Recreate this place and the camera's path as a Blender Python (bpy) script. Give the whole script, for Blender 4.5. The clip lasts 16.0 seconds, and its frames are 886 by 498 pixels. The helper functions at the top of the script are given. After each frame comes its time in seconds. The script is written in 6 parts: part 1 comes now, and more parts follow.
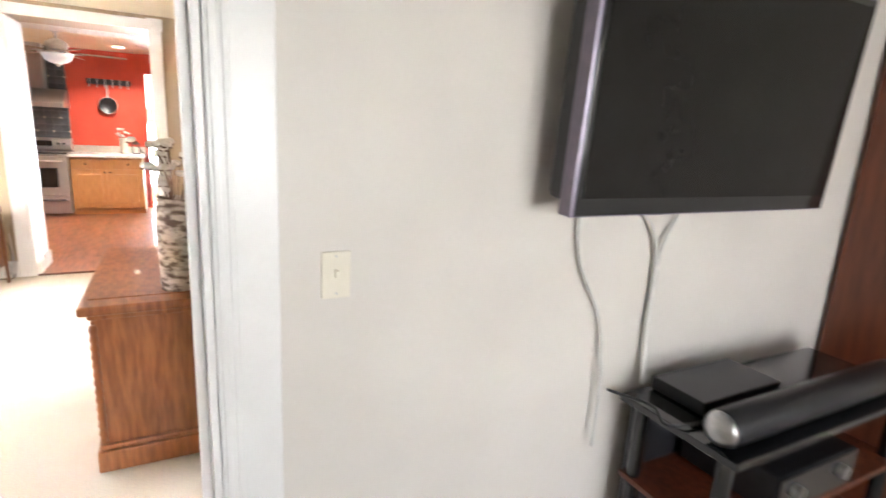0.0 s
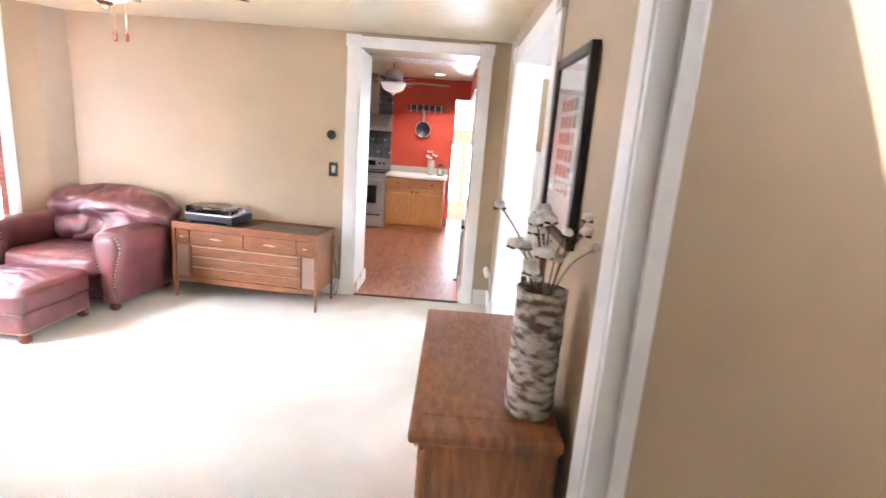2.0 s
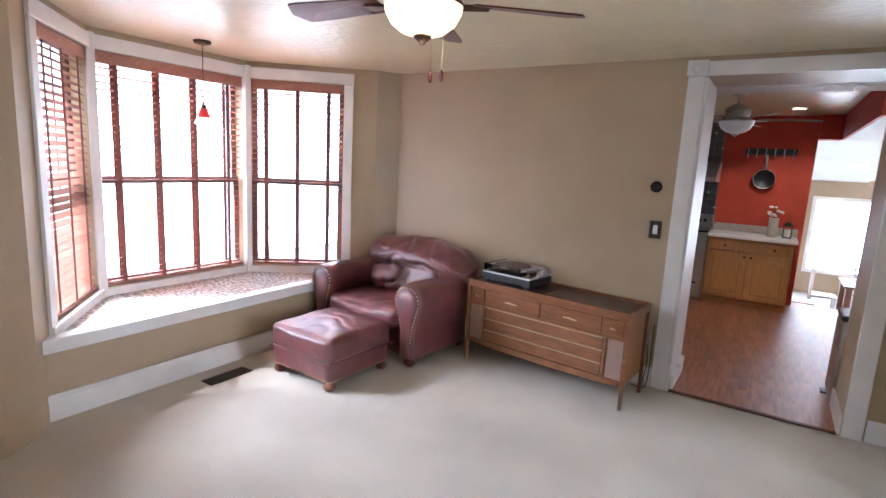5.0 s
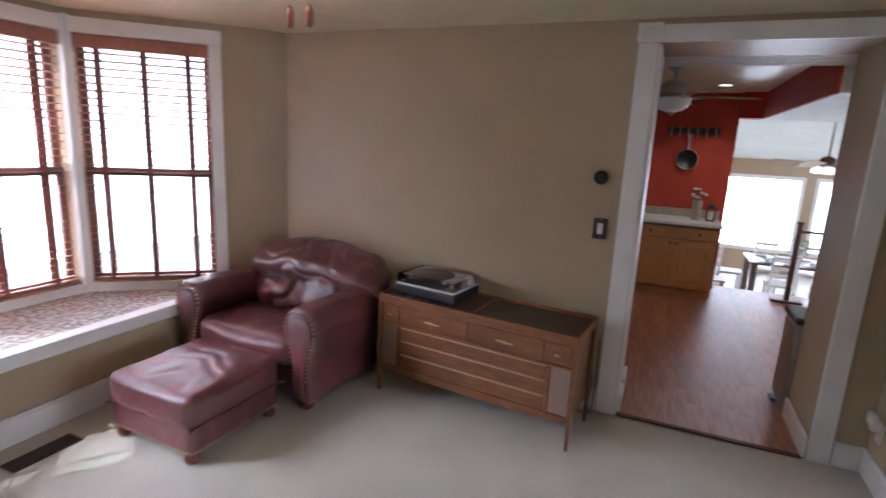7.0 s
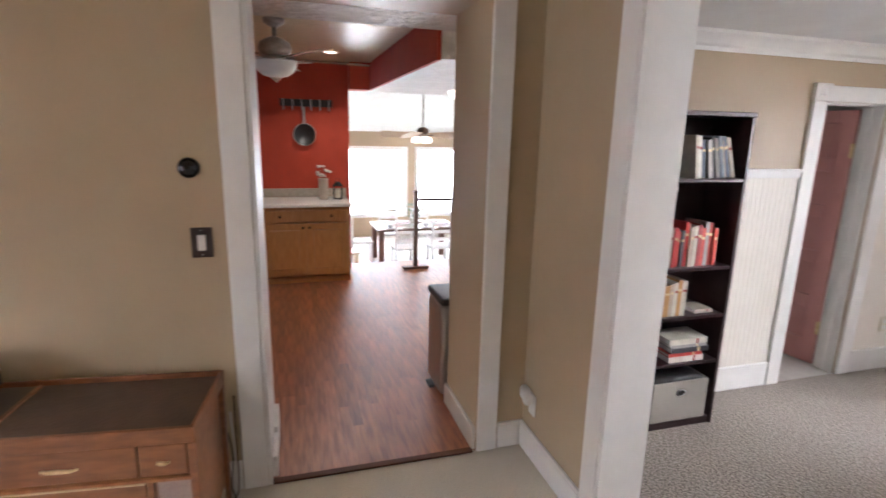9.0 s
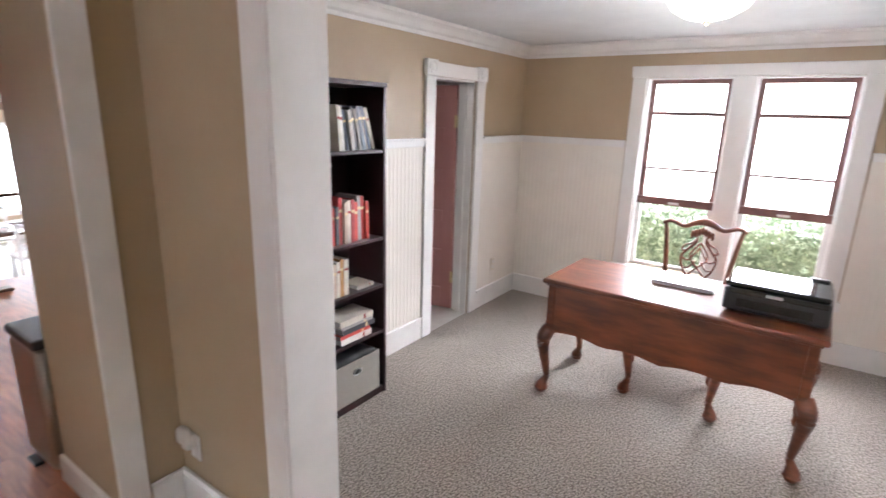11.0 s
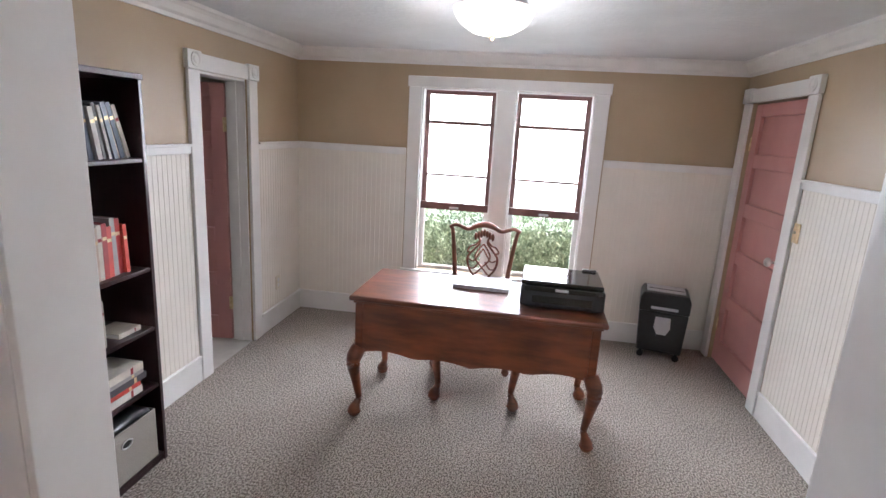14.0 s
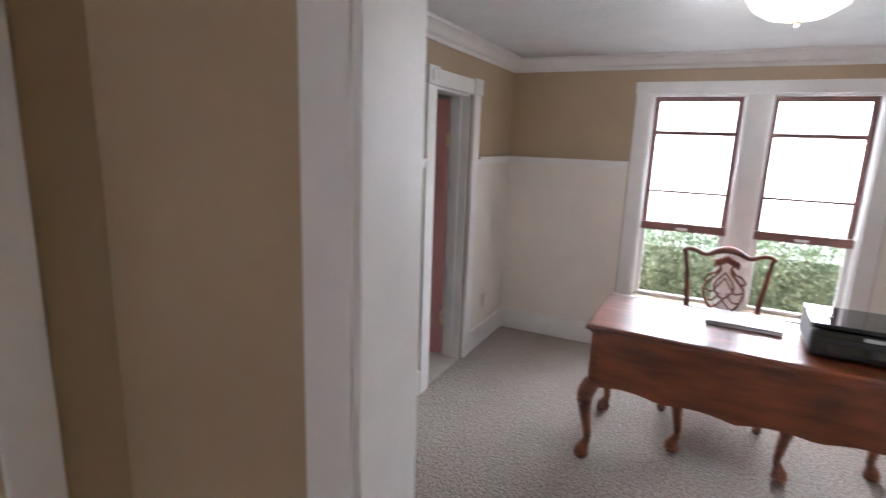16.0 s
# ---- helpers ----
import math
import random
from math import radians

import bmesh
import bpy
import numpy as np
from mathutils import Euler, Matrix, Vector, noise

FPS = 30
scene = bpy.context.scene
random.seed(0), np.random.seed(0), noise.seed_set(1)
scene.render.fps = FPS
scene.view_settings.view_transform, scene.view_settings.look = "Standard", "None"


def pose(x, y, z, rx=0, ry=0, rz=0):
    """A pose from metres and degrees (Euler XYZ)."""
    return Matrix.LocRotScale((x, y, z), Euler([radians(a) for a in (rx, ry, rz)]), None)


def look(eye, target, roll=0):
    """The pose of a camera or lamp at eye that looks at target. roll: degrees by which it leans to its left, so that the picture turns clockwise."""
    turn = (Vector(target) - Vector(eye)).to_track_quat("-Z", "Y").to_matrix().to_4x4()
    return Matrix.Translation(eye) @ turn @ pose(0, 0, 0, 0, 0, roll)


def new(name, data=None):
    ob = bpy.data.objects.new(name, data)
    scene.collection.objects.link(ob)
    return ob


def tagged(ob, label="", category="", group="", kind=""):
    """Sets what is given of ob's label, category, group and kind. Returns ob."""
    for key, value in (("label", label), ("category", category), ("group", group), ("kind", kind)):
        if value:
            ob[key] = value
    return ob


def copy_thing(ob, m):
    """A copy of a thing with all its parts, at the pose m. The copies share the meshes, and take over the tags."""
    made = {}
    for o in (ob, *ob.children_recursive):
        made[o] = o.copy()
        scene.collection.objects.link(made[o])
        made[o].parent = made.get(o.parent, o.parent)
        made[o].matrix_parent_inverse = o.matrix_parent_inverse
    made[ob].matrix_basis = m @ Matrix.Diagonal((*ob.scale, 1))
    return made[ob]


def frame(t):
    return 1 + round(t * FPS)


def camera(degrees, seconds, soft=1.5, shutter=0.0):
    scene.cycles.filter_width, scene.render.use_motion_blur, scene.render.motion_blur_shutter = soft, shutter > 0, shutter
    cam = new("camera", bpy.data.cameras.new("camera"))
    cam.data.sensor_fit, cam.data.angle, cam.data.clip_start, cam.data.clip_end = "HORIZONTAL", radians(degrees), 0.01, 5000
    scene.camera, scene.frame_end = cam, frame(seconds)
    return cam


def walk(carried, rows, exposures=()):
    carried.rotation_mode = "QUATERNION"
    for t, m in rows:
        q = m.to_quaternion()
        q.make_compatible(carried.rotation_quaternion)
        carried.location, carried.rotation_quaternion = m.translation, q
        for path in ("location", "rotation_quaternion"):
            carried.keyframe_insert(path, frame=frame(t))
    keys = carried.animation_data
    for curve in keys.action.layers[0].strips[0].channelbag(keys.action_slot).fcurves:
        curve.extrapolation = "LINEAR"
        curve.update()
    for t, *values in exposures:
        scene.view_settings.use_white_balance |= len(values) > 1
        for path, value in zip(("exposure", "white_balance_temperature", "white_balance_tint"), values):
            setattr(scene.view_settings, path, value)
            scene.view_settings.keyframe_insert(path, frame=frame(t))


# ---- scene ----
cam = camera(81.2, 16.0, 1.5, 0.4)
PATH = [
    (0, (0.012, 1.879, 1.555), (0.915, 3.605, 1.102), 3.2),
    (0.5, (-0.016, 2.153, 1.587), (0.612, 3.992, 1.116), 2.9),
    (0.6, (-0.036, 2.21, 1.591), (0.538, 4.065, 1.112), 3.1),
    (1, (-0.132, 2.398, 1.616), (0.279, 4.298, 1.145), 3.5),
    (1.5, (-0.237, 2.646, 1.651), (-0.051, 4.586, 1.204), 3.9),
    (2, (-0.304, 2.907, 1.652), (-0.323, 4.855, 1.201), 4.4),
    (2.5, (-0.357, 3.127, 1.615), (-0.581, 5.062, 1.161), 5.1),
    (2.6, (-0.391, 3.136, 1.61), (-0.659, 5.067, 1.165), 4.6),
    (3, (-0.449, 3.275, 1.598), (-0.87, 5.18, 1.161), 5.0),
    (3.5, (-0.526, 3.402, 1.602), (-1.174, 5.252, 1.203), 4.1),
    (4, (-0.565, 3.5, 1.599), (-1.433, 5.27, 1.259), 3.1),
    (4.2, (-0.604, 3.517, 1.566), (-1.533, 5.262, 1.262), 3.1),
    (6.3, (-0.924, 4.053, 1.752), (-2.032, 5.672, 1.361), 3.0),
    (6.5, (-0.992, 4.107, 1.727), (-2.025, 5.775, 1.335), 2.9),
    (7, (-1.1, 4.432, 1.698), (-1.852, 6.239, 1.288), 2.9),
    (7.5, (-1.131, 4.733, 1.698), (-1.561, 6.639, 1.273), 3.0),
    (8, (-1.115, 5.02, 1.702), (-1.224, 6.97, 1.271), 2.6),
    (8.5, (-1.075, 5.251, 1.709), (-0.86, 7.191, 1.272), 1.6),
    (9, (-1.066, 5.411, 1.694), (-0.505, 7.278, 1.249), 1.3),
    (9.5, (-1.058, 5.531, 1.675), (-0.172, 7.263, 1.212), 1.0),
    (10, (-0.97, 5.631, 1.676), (0.18, 7.185, 1.163), 0.7),
    (10.2, (-0.945, 5.656, 1.69), (0.301, 7.13, 1.164), 0.9),
    (12.3, (-0.741, 5.919, 1.628), (1.141, 6.408, 1.164), 3.1),
    (12.5, (-0.735, 5.953, 1.66), (1.161, 6.373, 1.181), 3.6),
    (13, (-0.725, 5.997, 1.666), (1.193, 6.319, 1.201), 3.4),
    (13.5, (-0.732, 6.024, 1.674), (1.195, 6.301, 1.217), 3.3),
    (14, (-0.724, 6.033, 1.666), (1.205, 6.313, 1.219), 3.3),
    (14.5, (-0.732, 6.068, 1.655), (1.194, 6.39, 1.225), 3.6),
    (15, (-0.737, 6.145, 1.659), (1.168, 6.577, 1.229), 3.5),
    (15.5, (-0.679, 6.29, 1.633), (1.173, 6.912, 1.207), 3.0),
    (16, (-0.616, 6.488, 1.614), (1.138, 7.357, 1.203), 2.1),
]
walk(cam, [(t, look(eye, target, roll)) for t, eye, target, roll in PATH],
     exposures=[(0.0, 2.6, 5900, 13), (1.0, 2.5, 5600, 13), (1.5, 2.15, 5450, 12), (3.0, 1.5, 5350, 12), (4.2, 0.85, 5300, 13), (6.3, -0.35, 5350, 14), (7.0, -0.45, 5350, 14), (7.5, -0.3, 5450, 14), (8.5, 0.15, 5750, 15), (9.0, 0.3, 5850, 15), (10.2, 0.35, 5850, 15), (12.5, 0.3, 5700, 15), (13.5, 0.02, 5700, 15), (15.0, -0.27, 5700, 15), (16.0, -0.3, 5700, 15)])

# ---- world, sun, large lights ----
world = bpy.data.worlds.new("sky"); scene.world = world; world.use_nodes = True
wn = world.node_tree.nodes; wl = world.node_tree.links
sky = wn.new("ShaderNodeTexSky"); sky.sky_type = "NISHITA"; sky.sun_disc = False
sky.sun_elevation = radians(52); sky.sun_rotation = radians(216.9)
wl.new(sky.outputs[0], wn["Background"].inputs[0]); wn["Background"].inputs[1].default_value = 0.15
sun = new("sun", bpy.data.lights.new("sun", "SUN"))
sun.data.energy, sun.data.angle, sun.data.color = 5.0, radians(0.6), (1, 0.95, 0.88)
sun.matrix_world = look((-7.46, 1.12, 7.88), (-3.77, 6.05, 0.0))


def window_light(name, eye, target, w, h, power, col=(1, 1, 1)):
    li = bpy.data.lights.new(name, "AREA"); li.shape = "RECTANGLE"; li.size, li.size_y = w, h
    li.energy, li.color = power, col
    ob = new(name, li); ob.matrix_world = look(eye, target)
    return ob


window_light("bay_daylight", (-9.0, 6.3, 5.9), (-4, 6.3, 1.5), 16, 5, 20000, (0.96, 0.98, 1))
window_light("office_daylight", (7.2, 6.2, 3.1), (3.6, 6.2, 1.5), 9.0, 4.8, 5200, (1, 0.98, 0.94))
window_light("dining_daylight", (0.6, 20.5, 1.6), (0.6, 17, 0.8), 8.0, 5.0, 4000)
window_light("den_daylight", (0.9, -3.3, 1.7), (0.9, 0, 1.4), 2.6, 2.2, 105, (1, 0.94, 0.86))


def bulb(name, p, power, col, r=0.09):
    li = bpy.data.lights.new(name, "POINT"); li.energy, li.color, li.shadow_soft_size = power, col, r
    ob = new(name, li); ob.location = p
    return ob


bulb("fan_bulb", (-1.93, 5.38, 2.07), 4, (1, 0.8, 0.52), 0.05)
bulb("office_bulb", (1.95, 6.24, 2.03), 11, (1, 0.92, 0.8), 0.05)
for nm, p in (("kitchen_can_light", (-0.62, 10.9, 2.41)), ("kitchen_fan_light", (-1.12, 9.45, 2.08))):
    li = bpy.data.lights.new(nm, "SPOT"); li.energy, li.color, li.spot_size, li.spot_blend, li.shadow_soft_size = 45, (1, 0.88, 0.7), radians(130), 0.6, 0.06
    new(nm, li).matrix_world = look(p, (p[0], p[1] + 0.001, 0))


# ---- materials ----
def mat(name, c1, c2=None, scale=8.0, rough=0.6, bump=0.0, bscale=60.0, relief=0.01, metal=0.0, stretch=(1, 1, 1), big=0.12, rand=0.0,
        spec=0.5, coat=0.0, detail=6.0, lo=0.35, hi=0.65):
    m = bpy.data.materials.new(name); m.use_nodes = True
    n, l = m.node_tree.nodes, m.node_tree.links
    b = n["Principled BSDF"]
    b.inputs["Metallic"].default_value, b.inputs["Roughness"].default_value = metal, rough
    b.inputs["Specular IOR Level"].default_value, b.inputs["Coat Weight"].default_value = spec, coat
    c2 = c2 or tuple(v * 0.88 for v in c1)
    co = n.new("ShaderNodeTexCoord"); mp = n.new("ShaderNodeMapping"); mp.inputs["Scale"].default_value = stretch
    l.new(co.outputs["Object"], mp.inputs[0])
    t = n.new("ShaderNodeTexNoise"); t.inputs["Scale"].default_value = scale; t.inputs["Detail"].default_value = detail
    l.new(mp.outputs[0], t.inputs["Vector"])
    r = n.new("ShaderNodeValToRGB"); r.color_ramp.elements[0].position, r.color_ramp.elements[1].position = lo, hi
    r.color_ramp.elements[0].color, r.color_ramp.elements[1].color = (*c2, 1), (*c1, 1)
    l.new(t.outputs[0], r.inputs[0])
    t2 = n.new("ShaderNodeTexNoise"); t2.inputs["Scale"].default_value = 1.3; t2.inputs["Detail"].default_value = 3
    l.new(co.outputs["Object"], t2.inputs["Vector"])
    mr = n.new("ShaderNodeMapRange"); mr.inputs[1].default_value, mr.inputs[2].default_value = 0.3, 0.7
    mr.inputs[3].default_value, mr.inputs[4].default_value = 1 - big, 1 + big * 0.4
    l.new(t2.outputs[0], mr.inputs[0])
    h = n.new("ShaderNodeHueSaturation"); l.new(r.outputs[0], h.inputs["Color"])
    if rand:
        oi = n.new("ShaderNodeObjectInfo"); m2 = n.new("ShaderNodeMapRange")
        m2.inputs[3].default_value, m2.inputs[4].default_value = 1 - rand, 1 + rand
        l.new(oi.outputs["Random"], m2.inputs[0])
        mu = n.new("ShaderNodeMath"); mu.operation = "MULTIPLY"
        l.new(mr.outputs[0], mu.inputs[0]); l.new(m2.outputs[0], mu.inputs[1]); l.new(mu.outputs[0], h.inputs["Value"])
    else:
        l.new(mr.outputs[0], h.inputs["Value"])
    l.new(h.outputs[0], b.inputs["Base Color"])
    r2 = n.new("ShaderNodeMapRange"); r2.inputs[3].default_value, r2.inputs[4].default_value = max(0.02, rough - 0.07), min(1, rough + 0.08)
    l.new(t2.outputs[0], r2.inputs[0]); l.new(r2.outputs[0], b.inputs["Roughness"])
    if bump:
        t3 = n.new("ShaderNodeTexNoise"); t3.inputs["Scale"].default_value = bscale; t3.inputs["Detail"].default_value = 4
        l.new(mp.outputs[0] if stretch != (1, 1, 1) else co.outputs["Object"], t3.inputs["Vector"])
        bp = n.new("ShaderNodeBump"); bp.inputs["Strength"].default_value = bump; bp.inputs["Distance"].default_value = relief
        l.new(t3.outputs[0], bp.inputs["Height"]); l.new(bp.outputs[0], b.inputs["Normal"])
    return m


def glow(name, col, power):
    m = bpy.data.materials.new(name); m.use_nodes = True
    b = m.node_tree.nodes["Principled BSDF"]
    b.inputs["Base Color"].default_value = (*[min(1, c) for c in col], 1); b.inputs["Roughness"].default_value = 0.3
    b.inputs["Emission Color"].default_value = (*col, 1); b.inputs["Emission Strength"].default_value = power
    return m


def glass_mat(name, col=(1, 1, 1), rough=0.0):
    m = bpy.data.materials.new(name); m.use_nodes = True
    b = m.node_tree.nodes["Principled BSDF"]
    b.inputs["Base Color"].default_value = (*col, 1); b.inputs["Transmission Weight"].default_value = 1
    b.inputs["Roughness"].default_value = rough; b.inputs["IOR"].default_value = 1.2
    return m


PALE_GROUND = mat("pale_ground_slab", (0.3, 0.3, 0.29), (0.22, 0.22, 0.21), 40, 0.9, 0.4, 90)
TAN = mat("tan_wall_paint", (0.43, 0.33, 0.213), (0.41, 0.314, 0.2), 3, 0.42, 0.05, 180, big=0.05)
GREY = mat("pale_grey_wall_paint", (0.66, 0.62, 0.565), (0.63, 0.59, 0.535), 3, 0.5, 0.05, 180, big=0.05)
WHITE = mat("white_trim_paint", (0.8, 0.79, 0.77), (0.75, 0.74, 0.72), 6, 0.32, 0.05, 40, big=0.05)
CREAM = mat("cream_wainscot_paint", (0.8, 0.76, 0.69), (0.77, 0.73, 0.66), 5, 0.4, 0.04, 60, big=0.05)
CEIL = mat("cream_glossy_textured_ceiling", (0.74, 0.655, 0.455), (0.7, 0.615, 0.425), 4, 0.32, 0.6, 16, relief=0.02, big=0.05)
CEILW = mat("white_plaster_ceiling", (0.72, 0.73, 0.74), (0.68, 0.69, 0.7), 5, 0.6, 0.5, 30, big=0.06)
CEILK = mat("white_swirled_kitchen_ceiling", (0.78, 0.77, 0.74), (0.7, 0.69, 0.66), 9, 0.5, 1.0, 13, relief=0.05, big=0.08)
RED = mat("brick_red_wall_paint", (0.5, 0.065, 0.035), (0.44, 0.055, 0.03), 5, 0.6, 0.08, 120, big=0.08, spec=0.3)
CARPET = mat("cream_cut_pile_carpet", (0.68, 0.625, 0.53), (0.52, 0.47, 0.395), 170, 0.95, 0.7, 260, big=0.16, spec=0.1, lo=0.25, hi=0.6)
CARPET2 = mat("grey_brown_loop_carpet", (0.54, 0.49, 0.435), (0.15, 0.126, 0.108), 84, 0.95, 1.0, 80, stretch=(1, 1.5, 1), big=0.14, spec=0.1, lo=0.4, hi=0.6, detail=3)
PINK = mat("dusty_pink_door_paint", (0.56, 0.27, 0.25), (0.52, 0.245, 0.23), 5, 0.42, 0.05, 60, big=0.06)
OAK = mat("golden_oak", (0.3, 0.115, 0.034), (0.2, 0.068, 0.018), 5, 0.38, 0.08, 30, stretch=(4, 14, 1.2), coat=0.2)
DRESSER = mat("reddish_oak_stain", (0.34, 0.125, 0.04), (0.2, 0.068, 0.02), 5, 0.34, 0.06, 30, stretch=(9, 3, 1.2), coat=0.25)
WALNUT = mat("warm_walnut_veneer", (0.22, 0.083, 0.029), (0.14, 0.05, 0.017), 7, 0.36, 0.08, 40, stretch=(1.2, 6, 6), coat=0.15)
DARKTOP = mat("dark_scuffed_console_top", (0.06, 0.03, 0.018), (0.035, 0.017, 0.01), 9, 0.35, 0.1, 60)
GRILLE = mat("speaker_grille_cloth", (0.36, 0.26, 0.22), (0.26, 0.18, 0.15), 240, 0.9, 0.4, 240)
LEATHER = mat("worn_oxblood_leather", (0.14, 0.034, 0.034), (0.075, 0.017, 0.018), 7, 0.32, 0.25, 90, big=0.25, spec=1.0, coat=0.25)
BRASS = mat("aged_brass", (0.8, 0.66, 0.42), (0.6, 0.46, 0.26), 30, 0.32, metal=1.0)
CHROME = mat("brushed_steel", (0.62, 0.62, 0.62), (0.5, 0.5, 0.5), 40, 0.28, metal=1.0)
BLACK = mat("black_plastic", (0.018, 0.018, 0.02), (0.012, 0.012, 0.013), 30, 0.35, 0.05, 200)
GLOSSBLACK = mat("gloss_black", (0.008, 0.008, 0.009), (0.006, 0.006, 0.006), 10, 0.08, coat=0.5)
SCREEN = mat("dark_television_screen", (0.012, 0.011, 0.01), (0.01, 0.009, 0.008), 10, 0.05, spec=0.2)
BEZEL = mat("silver_violet_bezel", (0.22, 0.19, 0.24), (0.18, 0.16, 0.2), 30, 0.3, metal=0.5)
MAHOG = mat("mahogany_desk_wood", (0.22, 0.06, 0.021), (0.085, 0.022, 0.008), 4, 0.32, 0.06, 30, stretch=(5, 1, 5), coat=0.35, big=0.2)
CHAIRWOOD = mat("carved_cherry_wood", (0.16, 0.045, 0.02), (0.09, 0.022, 0.01), 9, 0.3, 0.2, 60, coat=0.3)
ESPRESSO = mat("espresso_laminate", (0.028, 0.01, 0.012), (0.018, 0.007, 0.008), 12, 0.3, 0.05, 80, stretch=(6, 6, 1))
BLIND = mat("cherry_blind_slat", (0.42, 0.19, 0.13), (0.32, 0.14, 0.09), 6, 0.5, 0.04, 50, stretch=(8, 1, 8), rand=0.12, spec=0.4)
TAPE = mat("dark_red_blind_tape", (0.24, 0.085, 0.065), (0.17, 0.06, 0.045), 60, 0.9, 0.2, 200)
SASH = mat("dark_brown_window_sash", (0.19, 0.085, 0.07), (0.14, 0.062, 0.05), 9, 0.45, 0.05, 60)
BENCHTOP = mat("speckled_bench_cushion", (0.68, 0.63, 0.57), (0.24, 0.2, 0.17), 38, 0.8, 0.5, 60, lo=0.4, hi=0.6)
BIRCH = mat("peeling_birch_bark", (0.6, 0.54, 0.47), (0.13, 0.09, 0.065), 22, 0.8, 0.8, 50, stretch=(0.8, 0.8, 1.7), lo=0.4, hi=0.58)
COTTON = mat("white_cotton_boll", (0.82, 0.8, 0.76), (0.7, 0.66, 0.6), 60, 0.95, 0.6, 120)
TWIG = mat("brown_twig", (0.16, 0.09, 0.05), (0.1, 0.055, 0.03), 40, 0.8)
PAPER = mat("matte_white_card", (0.78, 0.77, 0.76), (0.74, 0.73, 0.72), 20, 0.7)
SKETCH = mat("tan_sketch_ink", (0.5, 0.36, 0.26), (0.42, 0.3, 0.22), 20, 0.8)
PICFRAME = mat("dark_espresso_frame", (0.035, 0.018, 0.02), (0.02, 0.01, 0.012), 20, 0.3, coat=0.3)
COUNTER = mat("white_laminate_counter", (0.74, 0.73, 0.7), (0.68, 0.67, 0.64), 60, 0.3)
CABOAK = mat("honey_oak_cabinet", (0.5, 0.24, 0.08), (0.4, 0.18, 0.055), 7, 0.36, 0.06, 40, stretch=(9, 9, 1), coat=0.15)
STEEL = mat("stainless_appliance_steel", (0.55, 0.53, 0.5), (0.48, 0.46, 0.44), 20, 0.3, metal=0.9, stretch=(1, 1, 12))
TILE = mat("charcoal_slate_tile", (0.075, 0.078, 0.085), (0.045, 0.047, 0.052), 12, 0.35, 0.15, 40, rand=0.25)
GROUT = mat("grey_grout", (0.2, 0.2, 0.2), None, 30, 0.9)
BEIGE_TILE = mat("beige_backsplash", (0.5, 0.45, 0.38), (0.42, 0.38, 0.31), 30, 0.5)
PLANK = mat("cherry_laminate_plank", (0.32, 0.115, 0.048), (0.15, 0.045, 0.019), 4, 0.34, 0.0, 40, stretch=(9, 1.0, 1), rand=0.22, spec=0.7)
UNDER = mat("dark_subfloor", (0.1, 0.035, 0.016), None, 10, 0.8)
BATHTILE = mat("pale_bathroom_floor", (0.55, 0.52, 0.48), None, 10, 0.5)
FABRIC = mat("grey_linen_bin", (0.36, 0.33, 0.29), (0.27, 0.25, 0.22), 200, 0.9, 0.4, 260)
FANBLADE = mat("mahogany_fan_blade", (0.14, 0.03, 0.018), (0.09, 0.018, 0.012), 6, 0.28, stretch=(2, 8, 8), coat=0.3)
BRONZE = mat("oil_rubbed_bronze", (0.1, 0.06, 0.035), (0.06, 0.035, 0.022), 20, 0.35, metal=0.8)
DULLBLADE = mat("tan_wood_blade", (0.3, 0.2, 0.12), (0.24, 0.15, 0.09), 8, 0.4, stretch=(2, 8, 8))
TANBLADE = mat("pale_maple_blade", (0.55, 0.42, 0.28), (0.48, 0.36, 0.23), 8, 0.4, stretch=(2, 8, 8))
IVORY = mat("ivory_plastic", (0.75, 0.7, 0.58), (0.72, 0.67, 0.55), 20, 0.35)
WHITEP = mat("white_plastic", (0.78, 0.78, 0.78), None, 20, 0.35)
SILVERP = mat("silver_plastic", (0.6, 0.6, 0.62), (0.55, 0.55, 0.57), 20, 0.3, metal=0.4)
LEAF = mat("hedge_leaf_green", (0.4, 0.5, 0.36), (0.15, 0.22, 0.13), 9, 0.5, rand=0.2, big=0.3)
GRASS = mat("lawn_green", (0.13, 0.19, 0.06), (0.07, 0.11, 0.035), 9, 0.9, 0.4, 60, big=0.25)
STEM = mat("hedge_stem", (0.1, 0.07, 0.05), None, 20, 0.9)
WOODRED = mat("red_stained_door_wood", (0.17, 0.045, 0.018), (0.1, 0.025, 0.01), 5, 0.35, 0.08, 40, stretch=(8, 8, 1), coat=0.2)
GLASS = glass_mat("clear_glass")
SMOKE = glass_mat("smoked_dust_cover", (0.85, 0.82, 0.9), 0.08)
REDGLASS = glow("red_glass_shade", (0.8, 0.05, 0.05), 0.3)
BOWL = glow("lit_amber_glass_bowl", (1.0, 0.72, 0.36), 1.6)
BOWLW = glow("lit_white_glass_bowl", (1.0, 0.93, 0.82), 1.4)
BOWLK = glow("softly_lit_glass", (0.6, 0.58, 0.55), 0.1)
LED = glow("lit_can_lens", (1.0, 0.85, 0.65), 5)
HEADLINER = mat("brown_table_wood", (0.12, 0.05, 0.025), (0.08, 0.03, 0.016), 9, 0.4)
CABLE = mat("pale_grey_cable", (0.66, 0.64, 0.6), None, 20, 0.5)
BCABLE = mat("black_cable", (0.015, 0.015, 0.015), None, 20, 0.5)


